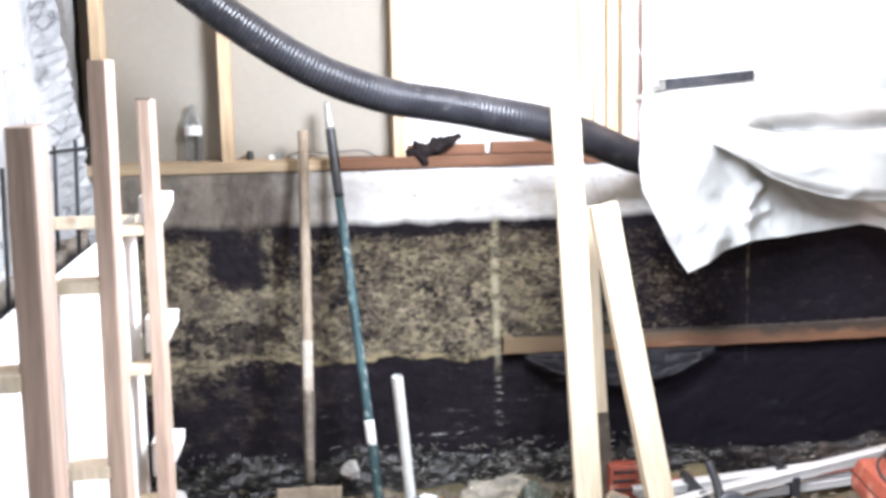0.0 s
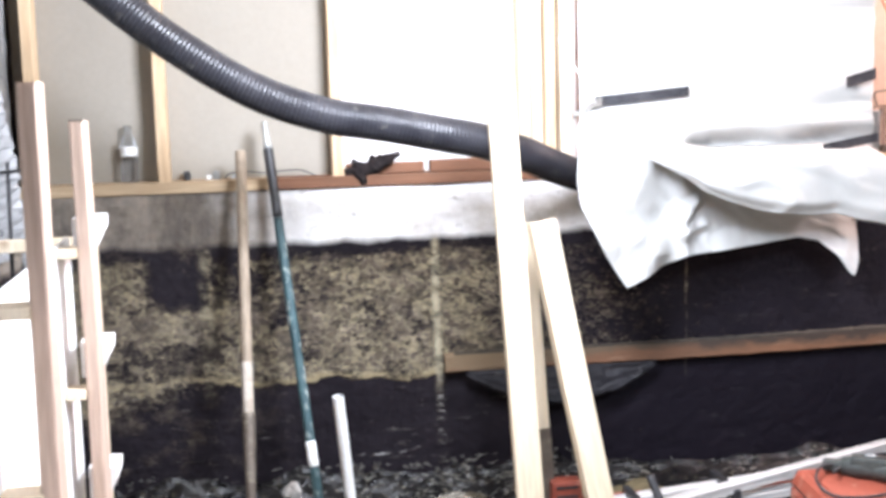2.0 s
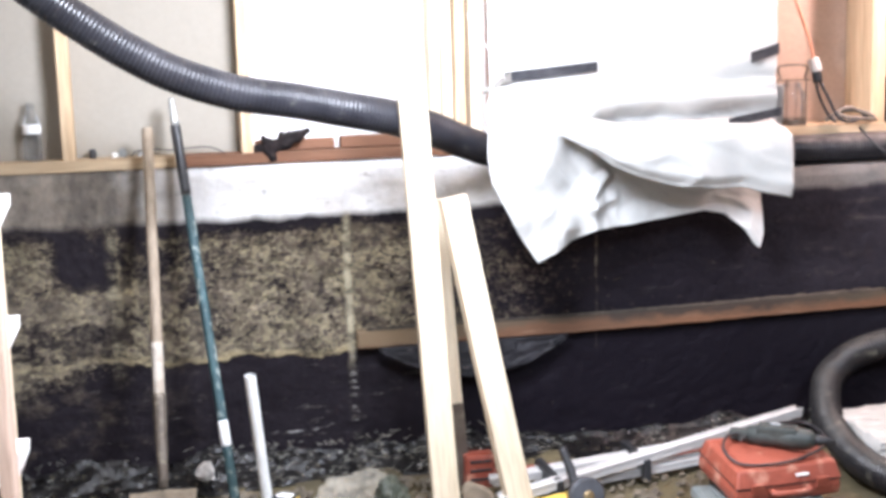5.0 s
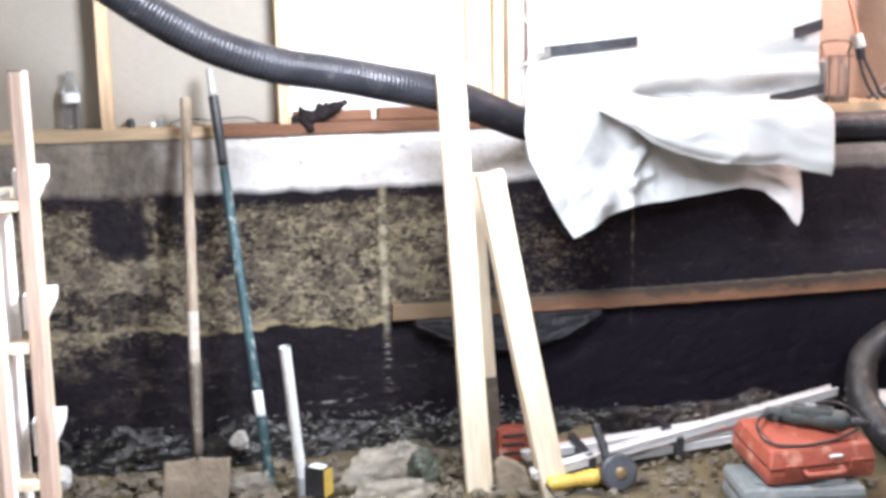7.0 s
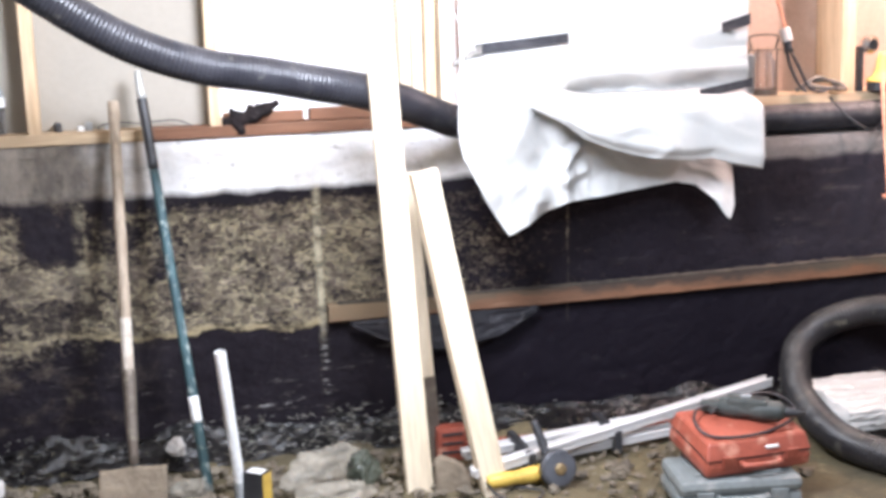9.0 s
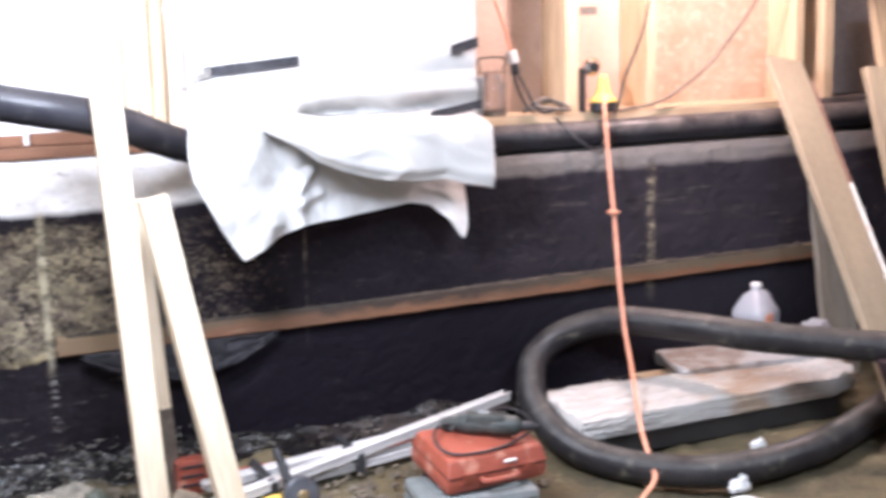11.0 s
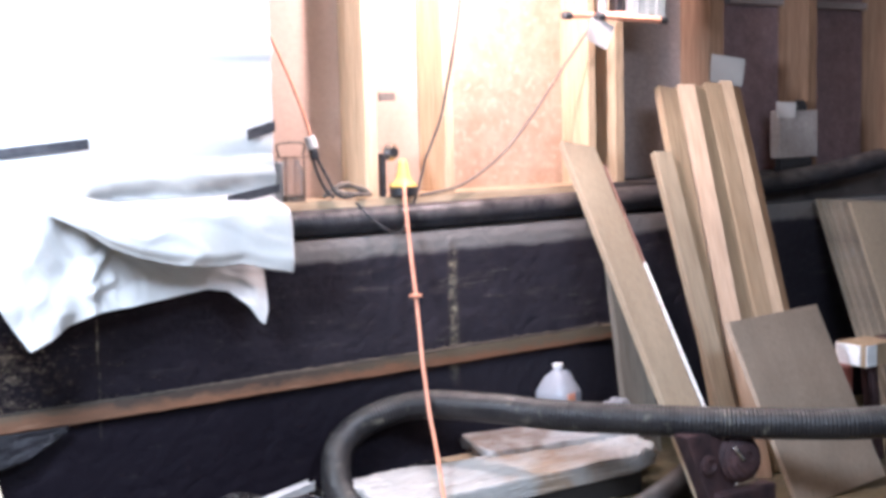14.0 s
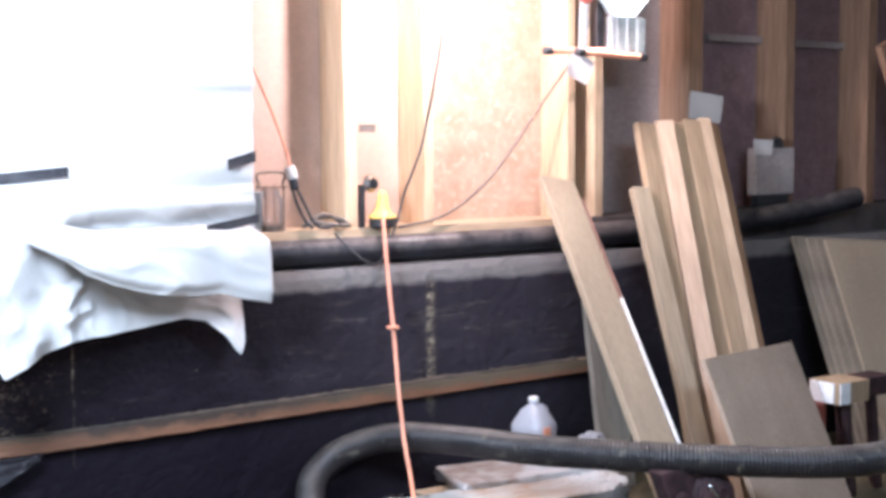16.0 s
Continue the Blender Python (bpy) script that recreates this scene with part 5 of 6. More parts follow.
lumpy_bag("paper_scrap", "white paper scrap on the floor", (2.756, 3.45, 0.02), (0.03, 0.018, 0.02), 10, WHITE, 27, "scrap")


def package(name, label, corner, size, turn, seed, film, creased):
    """A long flat pack wrapped in tight white plastic with creases running from the ends."""
    w, d, h = size

    def place(u, v):
        a = 2 * math.pi * u
        cx, cz = math.cos(a), math.sin(a)
        k = max(abs(cx), abs(cz)) ** -0.97
        end = 1 - 0.05 * abs(2 * v - 1) ** 40
        taper = 1 - 0.14 * v
        along = ridge(nz3(seed, v * 1.6, cx * 5 + v * 1.2, 1.3)) * 0.006 + ridge(nz3(seed + 3, v * 2.5, cx * 7 - v * 3, 1.5)) * 0.004
        left = smooth(0.42, 0.0, v) * (0.0045 * ridge(nz3(seed + 5, cx * 3 - v * 11, 0.4, 1.6)) + 0.002 * ridge(nz3(seed, cx * 5 - v * 19, 2.0, 1.5)))
        right = smooth(0.72, 1.0, v) * (0.010 * ridge(nz3(seed + 8, cx * 2.5 + v * 16, 0.0, 1.7)) + 0.006 * nz3(seed, cx * 9, v * 8, 1.5))
        crease = creased * (along + left + right) + 0.008 * nz3(u * 3, v * 2, seed, 2.0) - 0.004
        side = abs(cx) > abs(cz)
        pinch = 1 - 0.30 * smooth(0.86, 1.0, v) 
        out = (0.6 if side else 1.1) * crease
        return ((v - 0.5) * w + 0.02 * nz3(cx * 3, cz * 2, seed, 1.5) * smooth(0.8, 1.0, abs(2 * v - 1)), (cx * k * d / 2 * end * pinch) * taper + 0.10 * d * v + (math.copysign(out, cx) if side else 0), h / 2 + (cz * k * h / 2) * end + (out if cz > 0 and not side else 0.3 * out))

    bm = sheet_bm(150, 150, place, 0)
    bmesh.ops.remove_doubles(bm, verts=bm.verts[:], dist=0.0004)
    bmesh.ops.holes_fill(bm, edges=[e for e in bm.edges if e.is_boundary], sides=0)
    return whole(name, bm, film, label, "package", "wrapped packs", smooth=True, m=Matrix.Translation(corner) @ pose(0, 0, 0, 0, 0, turn))


package("wrapped_pack", "long flat pack in creased white plastic stained brown", (2.775, 3.765, 0.075), (1.21, 0.37, 0.072), -2, 2, WRAP, 1.35)
package("wrapped_pack", "short flat pack in dirty white plastic lying on the longer pack", (3.15, 3.97, 0.130), (0.72, 0.30, 0.045), -12, 7, WRAP_DIRTY, 0.8)
# sleepers added under the packs and blackened for the shade there
for i, y in enumerate((3.62, 3.90)):
    whole("sleeper", box((2.25, y, 0.0), (3.26, y + 0.09, 0.074), 0.004), mat("black_timber", (0.014, 0.012, 0.011), (0.024, 0.021, 0.018), 6.0, 0.85, 0.2), "added timber sleeper under the wrapped packs, black for the shade", "sleeper", "sleepers")


def jug():
    t = thing("milk_jug", "translucent white plastic gallon jug with an orange label", "jug", at=(3.19, 4.04, 0.195))
    m = Matrix.Translation((3.20, 4.04, 0.182)) @ pose(0, 0, 0, 0, 0, 20)
    bm = bmesh.new()
    rings = []
    for z, r, sq in ((0, 0.066, 1.0), (0.01, 0.074, 1.0), (0.135, 0.077, 1.0), (0.147, 0.073, 1.0), (0.200, 0.045, 0.7), (0.215, 0.026, 0.2), (0.22, 0.020, 0), (0.235, 0.019, 0)):
        ring = []
        for k in range(28):
            a = 2 * math.pi * k / 28
            q = 1 + sq * 0.62 * (max(abs(math.cos(a)), abs(math.sin(a))) ** -1 - 1)
            ring.append(bm.verts.new((r * q * math.cos(a), r * q * math.sin(a), z)))
        rings.append(ring)
    for r, s in zip(rings, rings[1:]):
        for i in range(28):
            bm.faces.new((r[i], r[(i + 1) % 28], s[(i + 1) % 28], s[i]))
    bm.faces.new(rings[0][::-1])
    bm.faces.new(rings[-1])
    part("jug_body", bm, mat("milky_plastic", (0.36, 0.37, 0.40), (0.29, 0.30, 0.33), 5.0, 0.35, 0.05, grain_amount=0.04), t, smooth=True, m=m)
    part("cap", lathe([(0.021, 0.232), (0.021, 0.246), (0.019, 0.248)], 20), WHITE, t, m=m)
    part("jug_label", box((-0.055, -0.0825, 0.098), (-0.005, -0.0775, 0.140), 0.001), ORANGE, t, "orange label", m=m)
    part("jug_handle", tube_bm([(0.02, -0.015, 0.212), (0.048, -0.02, 0.200), (0.064, -0.02, 0.175), (0.070, -0.02, 0.135)], 0.010, 0.01, 8), bpy.data.materials["milky_plastic"], t, smooth=True, m=m)


jug()

lumpy_bag("white_tub", "white plastic tub lid behind the hose", (3.53, 4.08, 0.20), (0.07, 0.05, 0.035), 10, bpy.data.materials["milky_plastic"], 31, "tub")
whole("tub_stand", box((3.47, 4.03, 0.0), (3.60, 4.13, 0.165), 0.006), BLACK, "dark block under the white tub", "block")

whole("timber_offcut", box((2.60, 4.03, 0.075), (2.86, 4.17, 0.118), 0.004), LUMBER, "tan softwood offcut behind the wrapped pack", "offcut", m=Matrix.Rotation(-0.02, 4, "Z"))
whole("crossed_sleeper", box((2.56, 3.99, -0.01), (2.66, 4.22, 0.072), 0.006), bpy.data.materials["black_timber"], "dark timber block under the offcut", "sleeper", "sleepers")

# ---- timber leaning on the wall ----
board("wide_board", (3.24, 3.16, -0.01), (3.466, 4.235, 1.272), 0.180, 0.030, (-0.1, 1, -0.6), PLY, "wide pale board leaning on the wall", "board", seed=81)
trim = thing("trim_strip", "thin bright metal trim strip with a rusty upper end", "trim strip", at=(3.352, 3.23, 0.10))
_lo, _hi = Vector((3.352, 3.23, 0.10)), Vector((3.551, 4.165, 1.19))
board("strip", _lo, _lo.lerp(_hi, 0.66), 0.005, 0.016, (-0.1, 1, -0.6), GLINT_METAL, parent=trim, seed=82)
board("rusty_end", _lo.lerp(_hi, 0.662), _hi, 0.005, 0.016, (-0.1, 1, -0.6), mat("red_rust", (0.20, 0.10, 0.075), (0.14, 0.07, 0.05), 14.0, 0.6, 0.2, c3=(0.6, 0.56, 0.52), spots=0.62), "rusty red upper end", parent=trim, seed=83)
board("grey_board", (3.655, 4.05, -0.01), (3.67, 4.20, 0.765), 0.17, 0.030, (0, 1, 0), mat("grey_wood", (0.24, 0.22, 0.18), (0.18, 0.16, 0.13), 6.0, 0.85, 0.2, stretch=(8, 8, 1)), "short weathered grey board leaning on the wall", "board", seed=83)
ORANGE_WOOD = wood("orange_lumber", (0.36, 0.225, 0.130), (0.25, 0.150, 0.082))
# paler pink puts the lamplight on the turned board into its colour
LIT_LUMBER = wood("lit_lumber", (0.52, 0.385, 0.275), (0.42, 0.300, 0.205))
OLIVE_LUMBER = wood("olive_lumber", (0.33, 0.262, 0.178), (0.25, 0.195, 0.130))
LUMBER_LEAN = 0.477
# each length: x on the floor and 1.5 m up, height, width, thickness, how far it stands out, turn, wood
for i, (x0, x1, top, w, th, out, turn, mtl) in enumerate((
        (3.655, 3.812, 1.235, 0.085, 0.036, 0.030, 0.15, OLIVE_LUMBER), (3.640, 3.955, 1.500, 0.100, 0.038, 0.0, 0.0, LUMBER),
        (3.756, 4.047, 1.512, 0.082, 0.038, 0.022, 0.45, LIT_LUMBER), (3.870, 4.127, 1.503, 0.092, 0.038, 0.004, 0.0, LUMBER),
        (3.958, 4.213, 1.515, 0.090, 0.038, 0.012, 0.10, LUMBER), (4.030, 4.288, 1.524, 0.058, 0.040, 0.022, 0.30, LUMBER_PALE),
        (4.082, 4.350, 1.498, 0.060, 0.038, 0.006, -0.25, ORANGE_WOOD))):
    a = Vector((x0, 3.515 - out, -0.01))
    b = a + Vector((x1 - x0, LUMBER_LEAN * 1.5, 1.5)) * (top + 0.01) / 1.5
    board("lumber_length", a, b, w, th, (turn, 1, -0.6), mtl, "length of softwood in a bundle leaning on the wall", "lumber", "leaning lumber", seed=90 + i)


def flat_panel(name, corners, thick, material, label, group=""):
    """A panel from bottom left, bottom right and top left corners."""
    bl, br, tl = (Vector(c) for c in corners)
    x, z = (br - bl), (tl - bl)
    w, h = x.length, z.length
    x.normalize()
    y = z.normalized().cross(x).normalized()
    z = x.cross(y)
    m = Matrix.Translation(bl) @ Matrix((x, y, z)).transposed().to_4x4()
    return whole(name, box((0, 0, 0), (w, thick, h), 0.002), material, label, "panel", group, m=m)


flat_panel("plywood_offcut", ((3.56, 3.125, 0.0), (4.135, 3.215, 0.0), (3.500, 3.425, 0.635)), 0.018, mat("worn_plywood", (0.385, 0.298, 0.222), (0.315, 0.243, 0.180), 3.5, 0.8, 0.25, stretch=(1.6, 1, 0.8), c3=(0.21, 0.17, 0.125), spots=0.67), "small worn plywood offcut leaning on the lumber")
for i in range(5):
    dx, dy = (0.0, 0.026, 0.050, 0.088, 0.120)[i], -0.024 * i
    a = Vector((4.672 + dx, 3.66 + dy, 0.06))
    flat_panel("plywood_sheet", (a, a + Vector((0.95, -0.20, -0.065)) * 1.45, a + Vector((0.245, 0.51, 0.915 - 0.004 * i))), 0.013, SHEET_FACE if i == 4 else PLY_GREY, "plywood sheet in a stack leaning on the wall", "leaning plywood")


def trestle():
    t = thing("trestle", "rough trestle with a painted beam end and dark legs", "trestle", at=(4.3, 3.4, 0))
    part("beam", box((4.20, 3.37, 0.385), (4.385, 3.52, 0.475), 0.006), LUMBER, t, "sawn beam end")
    part("paint_patch", box((4.192, 3.39, 0.39), (4.199, 3.51, 0.472), 0.002), WHITE, t, "white paint on the side of the beam")
    part("paint_patch", box((4.202, 3.363, 0.388), (4.262, 3.369, 0.472), 0.002), WHITE, t, "white paint on the beam end")
    part("beam", box((4.395, 3.40, 0.39), (4.58, 3.52, 0.468), 0.006), RUST, t, "dark brown beam end")
    for x, y in ((4.30, 3.42), (4.50, 3.45), (4.36, 3.50), (4.55, 3.50)):
        board("leg", (x + 0.05, y, -0.01), (x, y, 0.40), 0.034, 0.03, (0, 1, 0), RUST, parent=t, seed=int(x * 100))
    part("red_tin", lathe([(0.07, 0.0), (0.072, 0.01), (0.072, 0.19), (0.066, 0.2)], 20), mat("old_red", (0.22, 0.055, 0.035), (0.15, 0.04, 0.03), 9.0, 0.5, 0.1), t, "red tin", m=Matrix.Translation((4.17, 3.5, 0.19)))


trestle()


def rusty_jack():
    t = thing("jack_post", "heap of rusty cast-iron screw jack parts on the floor", "jack", at=(3.25, 3.05, 0))

    def turned(name, profile, at, rx, ry, rz, label=""):
        part(name, lathe(profile, 18), RUST, t, label, m=Matrix.Translation(at) @ pose(0, 0, 0, rx, ry, rz))

    def slab(name, corners, thick, label=""):
        """A rough leaning plate from a loop of (x, z) corners."""
        bm = bmesh.new()
        f = [bm.verts.new((x, 3.07 + 0.10 * z, z)) for x, z in corners]
        b = [bm.verts.new((x, 3.07 + 0.10 * z + thick, z)) for x, z in corners]
        bm.faces.new(f)
        bm.faces.new(b[::-1])
        for i in range(len(f)):
            j = (i + 1) % len(f)
            bm.faces.new((f[j], f[i], b[i], b[j]))
        bmesh.ops.recalc_face_normals(bm, faces=bm.faces[:])
        bmesh.ops.bevel(bm, geom=bm.edges[:], offset=0.010, segments=2, affect="EDGES", profile=0.6)
        return part(name, bm, RUST, t, label)

    slab("casting", [(3.000, 0.350), (3.12, 0.350), (3.19, 0.30), (3.21, 0.18), (3.19, 0.09), (3.29, 0.065), (3.285, -0.01), (3.145, -0.01), (3.095, 0.10)], 0.07, "rough leaning iron casting")
    turned("eye", [(0.020, -0.012), (0.034, -0.010), (0.034, 0.006), (0.020, 0.010), (0.012, 0.002)], (3.085, 3.088, 0.245), 84, 0, 0, "hollow eye of the casting")
    turned("ribbed_head", [(0.05, -0.06), (0.076, -0.03), (0.084, 0.0), (0.074, 0.010), (0.078, 0.020), (0.064, 0.028), (0.066, 0.036), (0.048, 0.044), (0.048, 0.050), (0.020, 0.054), (0.018, 0.046), (0.004, 0.045)], (3.215, 3.085, 0.252), 78, -14, 0, "ribbed cast knob")
    part("screw_housing", box((3.10, 3.05, 0.06), (3.36, 3.11, 0.15), 0.012), RUST, t)
    turned("flange", [(0.066, 0.0), (0.068, 0.012), (0.05, 0.022), (0.03, 0.03)], (3.36, 3.05, 0.0), 14, 10, 30)
    part("block", box((3.24, 3.02, -0.005), (3.34, 3.09, 0.085), 0.014), RUST, t)
    part("block", box((3.31, 3.05, -0.005), (3.45, 3.13, 0.060), 0.014), RUST, t)
    part("lever", tube_bm([(3.155, 3.045, 0.305), (3.165, 3.035, 0.285), (3.180, 3.025, 0.262)], 0.007, 0.012, 8), CHROME, t, "bright steel lever end", True)
    for x, y, rx, ry in ((3.29, 2.98, 70, -30), (3.40, 3.0, 20, 60)):
        part("bolt", lathe([(0.010, 0), (0.010, 0.05), (0.017, 0.052), (0.017, 0.065)], 8), RUST, t, m=Matrix.Translation((x, y, 0.04)) @ pose(0, 0, 0, rx, ry, 0))


rusty_jack()
board("floor_beam", (2.30, 2.600, 0.044), (3.395, 2.812, 0.044), 0.10, 0.085, (0, 0, 1), wood("weathered_beam", (0.30, 0.222, 0.125), (0.22, 0.158, 0.085)), "short length of softwood beam on the floor", "beam", seed=120)
board("roof_brace", (6.03, 4.17, 0.95), (5.56, 4.17, 1.9), 0.10, 0.038, (0, 1, 0), LUMBER, "second diagonal brace beside the first on the stud wall", "brace", kind="structure", seed=122)
board("roof_brace", (5.888, 4.12, 0.95), (5.413, 4.12, 1.9), 0.112, 0.038, (0, 1, 0), DIM_PINE, "diagonal softwood brace on the stud wall", "brace", kind="structure", seed=121)

# ---- on the sill ----


def bottle():
    t = thing("water_bottle", "clear empty plastic water bottle on the sill plate", "bottle", at=(-0.43, 4.31, SILL))
    m = Matrix.Translation((-0.417, 4.315, SILL)) @ Matrix.Scale(0.9, 4)
    part("bottle_body", lathe([(0.026, 0.0), (0.031, 0.006), (0.031, 0.03), (0.029, 0.034), (0.031, 0.04), (0.031, 0.075), (0.029, 0.08), (0.031, 0.086), (0.031, 0.13), (0.026, 0.15), (0.013, 0.178), (0.012, 0.19)], 24), CLEAR, t, smooth=True, m=m)
    part("bottle_label", lathe([(0.0313, 0.096), (0.0318, 0.097), (0.0318, 0.128), (0.0313, 0.129)], 24), WHITE, t, "pale label band", m=m)
    part("cap", lathe([(0.0135, 0.188), (0.0135, 0.203), (0.012, 0.205)], 16), CLEAR, t, m=m)


bottle()


def glove():
    bm = bmesh.new()
    for pts, radii in (
            (((0.278, 4.27, 1.112), (0.325, 4.262, 1.116), (0.373, 4.255, 1.132), (0.422, 4.25, 1.154), (0.460, 4.245, 1.174)), (0.014, 0.030, 0.027, 0.022, 0.009)),
            (((0.315, 4.26, 1.12), (0.330, 4.245, 1.10), (0.340, 4.232, 1.078)), (0.022, 0.020, 0.009)),
            (((0.33, 4.26, 1.13), (0.314, 4.255, 1.142), (0.305, 4.25, 1.158)), (0.020, 0.014, 0.008)),
            (((0.37, 4.26, 1.14), (0.371, 4.262, 1.154), (0.366, 4.265, 1.168)), (0.020, 0.016, 0.009)),
            (((0.385, 4.255, 1.14), (0.391, 4.26, 1.156), (0.396, 4.265, 1.170)), (0.018, 0.014, 0.007))):
        fine = spline([Vector(q) for q in pts], 0.006)
        table = [(k / (len(radii) - 1), r) for k, r in enumerate(radii)]
        tube_bm([Vector(q) for q in pts], 1.0, 0.006, 10, lambda i, n=len(fine), tb=table: lerp_table(tb, i / max(1, n - 1)) * (0.92 + 0.10 * math.sin(0.8 * i)), bm=bm)
    whole("work_glove", bm, mat("glove_fabric", (0.010, 0.008, 0.0085), (0.018, 0.013, 0.013), 30.0, 0.85, 0.6, c3=(0.05, 0.04, 0.038), spots=0.6, spec=0.15), "black work glove lying on the sill plate", "glove", smooth=True)


glove()
for x, w, h, mtl in ((-0.235, 0.012, 0.03, BLACK), (-0.14, 0.012, 0.028, GREY), (-0.165, 0.01, 0.015, WHITE)):
    whole("sill_fitting", lathe([(w, 0), (w, h * 0.7), (w * 0.7, h)], 12), mtl, "small fitting standing on the sill plate", "fitting", "small fittings", m=Matrix.Translation((x, 4.31, SILL)))
whole("bent_scrap", sheet_bm(6, 6, lambda u, v: (-0.095 + 0.03 * u + 0.02 * v * u, 4.31 + 0.02 * u, SILL + 0.055 * v * u), 0.002), GREY, "bent grey metal scrap on the sill plate", "scrap")
whole("wire", tube_bm([(-0.112, 4.31, 1.106), (-0.101, 4.31, 1.121), (-0.038, 4.31, 1.126), (0.016, 4.31, 1.121), (0.09, 4.31, 1.126), (0.138, 4.31, 1.125), (0.188, 4.31, 1.103)], 0.0022, 0.015, 6), BLACK, "thin dark bent wire lying on the sill plate", "wire", smooth=True)

# ---- on the ledge ----


def cage_jar():
    t = thing("ledge_lantern", "glass jar lantern in a wire cage on the ledge", "lantern", at=(2.22, 4.42, SILL))
    m = Matrix.Translation((2.255, 4.42, SILL))
    part("jar_glass", lathe([(0.035, 0), (0.046, 0.01), (0.046, 0.12), (0.034, 0.14), (0.034, 0.155)], 20), CLEAR, t, smooth=True, m=m)
    part("jar_base", lathe([(0.05, -0.0), (0.052, 0.004), (0.050, 0.022)], 20), STEEL, t, m=m)
    part("fuel_tin", box((2.17, 4.40, SILL), (2.215, 4.46, SILL + 0.15), 0.006), GREY, t, "small dark tin")
    for k in range(4):
        a = math.pi / 4 + k * math.pi / 2
        x, y = 2.255 + 0.052 * math.cos(a), 4.42 + 0.052 * math.sin(a)
        part("cage_wire", tube_bm([(x, y, SILL), (x, y, SILL + 0.1), (x, y, SILL + 0.17)], 0.003, 0.02, 6), STEEL, t)
    part("wire_handle", tube_bm([(2.20, 4.40, SILL + 0.17), (2.195, 4.40, SILL + 0.215), (2.30, 4.40, SILL + 0.215), (2.295, 4.40, SILL + 0.17)], 0.004, 0.01, 8), STEEL, t, smooth=True)
    part("hoop", tube_bm([(2.19, 4.39, SILL + 0.165), (2.255, 4.37, SILL + 0.165), (2.31, 4.39, SILL + 0.165)], 0.003, 0.01, 6), STEEL, t)


cage_jar()


def wall_socket():
    t = thing("socket_box", "small dark switch bracket with a round chrome knob", "switch", at=(2.63, 4.40, 1.25))
    part("bracket", box((2.612, 4.36, SILL), (2.630, 4.39, 1.27), 0.003), BLACK, t)
    part("knob", lathe([(0.034, 0), (0.034, 0.012), (0.02, 0.03)], 20), CHROME, t, m=Matrix.Translation((2.655, 4.37, 1.275)) @ pose(0, 0, 0, 90))


wall_socket()


def yellow_plug():
    t = thing("yellow_lamp_base", "yellow plastic cord connector standing on the ledge", "connector", at=(2.71, 4.36, SILL))
    m = Matrix.Translation((2.694, 4.34, SILL + 0.036)) @ Matrix.Diagonal((0.84, 0.84, 0.62, 1))
    part("flare", lathe([(0.066, 0.0), (0.066, 0.012), (0.040, 0.035), (0.030, 0.07), (0.022, 0.14), (0.014, 0.17)], 20), LIT_YELLOW, t, smooth=True, m=m)
    part("base_pad", lathe([(0.060, -0.056), (0.064, -0.05), (0.064, 0.0)], 20), BLACK, t, m=m)


yellow_plug()


def cable(name, pts, r, material, label):
    return whole(name, tube_bm(pts, r, 0.02, 8), material, label, "cable", "cables", smooth=True)


cable("orange_cord", [(2.675, 4.300, 1.150), (2.636, 4.235, 1.102), (2.615, 4.170, 0.906), (2.599, 4.110, 0.722), (2.574, 4.040, 0.522), (2.564, 4.005, 0.434), (2.548, 3.960, 0.349), (2.513, 3.860, 0.228), (2.283, 3.448, 0.165), (2.249, 3.349, 0.100), (2.219, 3.267, 0.050), (2.120, 3.200, 0.012), (2.020, 3.050, 0.008)], 0.0075, ORANGE, "orange extension cord hanging from the ledge to the floor")
whole("cord_clip", box((2.575, 4.095, 0.744), (2.615, 4.125, 0.756), 0.003), ORANGE, "orange clip on the hanging cord", "clip")
cable("orange_cord", [(2.12, 4.37, 1.80), (2.184, 4.37, 1.677), (2.24, 4.37, 1.555), (2.293, 4.37, 1.42), (2.322, 4.37, 1.316)], 0.006, ORANGE, "orange cord running up behind the sheet")
whole("cord_plug", tube_bm([(2.319, 4.36, 1.300), (2.323, 4.36, 1.28), (2.327, 4.36, 1.260)], 0.017, 0.01, 10), BLACK, "black plug splitter on the orange cord", "plug", smooth=True)
whole("cord_splitter", tube_bm([(2.310, 4.37, 1.345), (2.316, 4.365, 1.322), (2.320, 4.36, 1.298)], 0.021, 0.01, 10), PAPER, "pale plug splitter on the orange cord", "plug", smooth=True)
cable("black_cord", [(2.318, 4.36, 1.262), (2.335, 4.355, 1.20), (2.365, 4.35, 1.14), (2.39, 4.34, 1.115)], 0.006, BLACK, "black cord hanging from the plug")
cable("black_cord", [(2.335, 4.36, 1.262), (2.365, 4.35, 1.2), (2.40, 4.34, 1.13), (2.44, 4.33, 1.115), (2.50, 4.33, 1.13)], 0.006, BLACK, "black cord hanging from the plug")
cable("tangled_cable", [(2.36, 4.36, 1.12), (2.42, 4.37, 1.15), (2.50, 4.36, 1.15), (2.55, 4.34, 1.12), (2.48, 4.33, 1.125), (2.40, 4.35, 1.14), (2.45, 4.36, 1.165), (2.53, 4.36, 1.13)], 0.008, STEEL, "tangled brown-grey cord on the ledge")
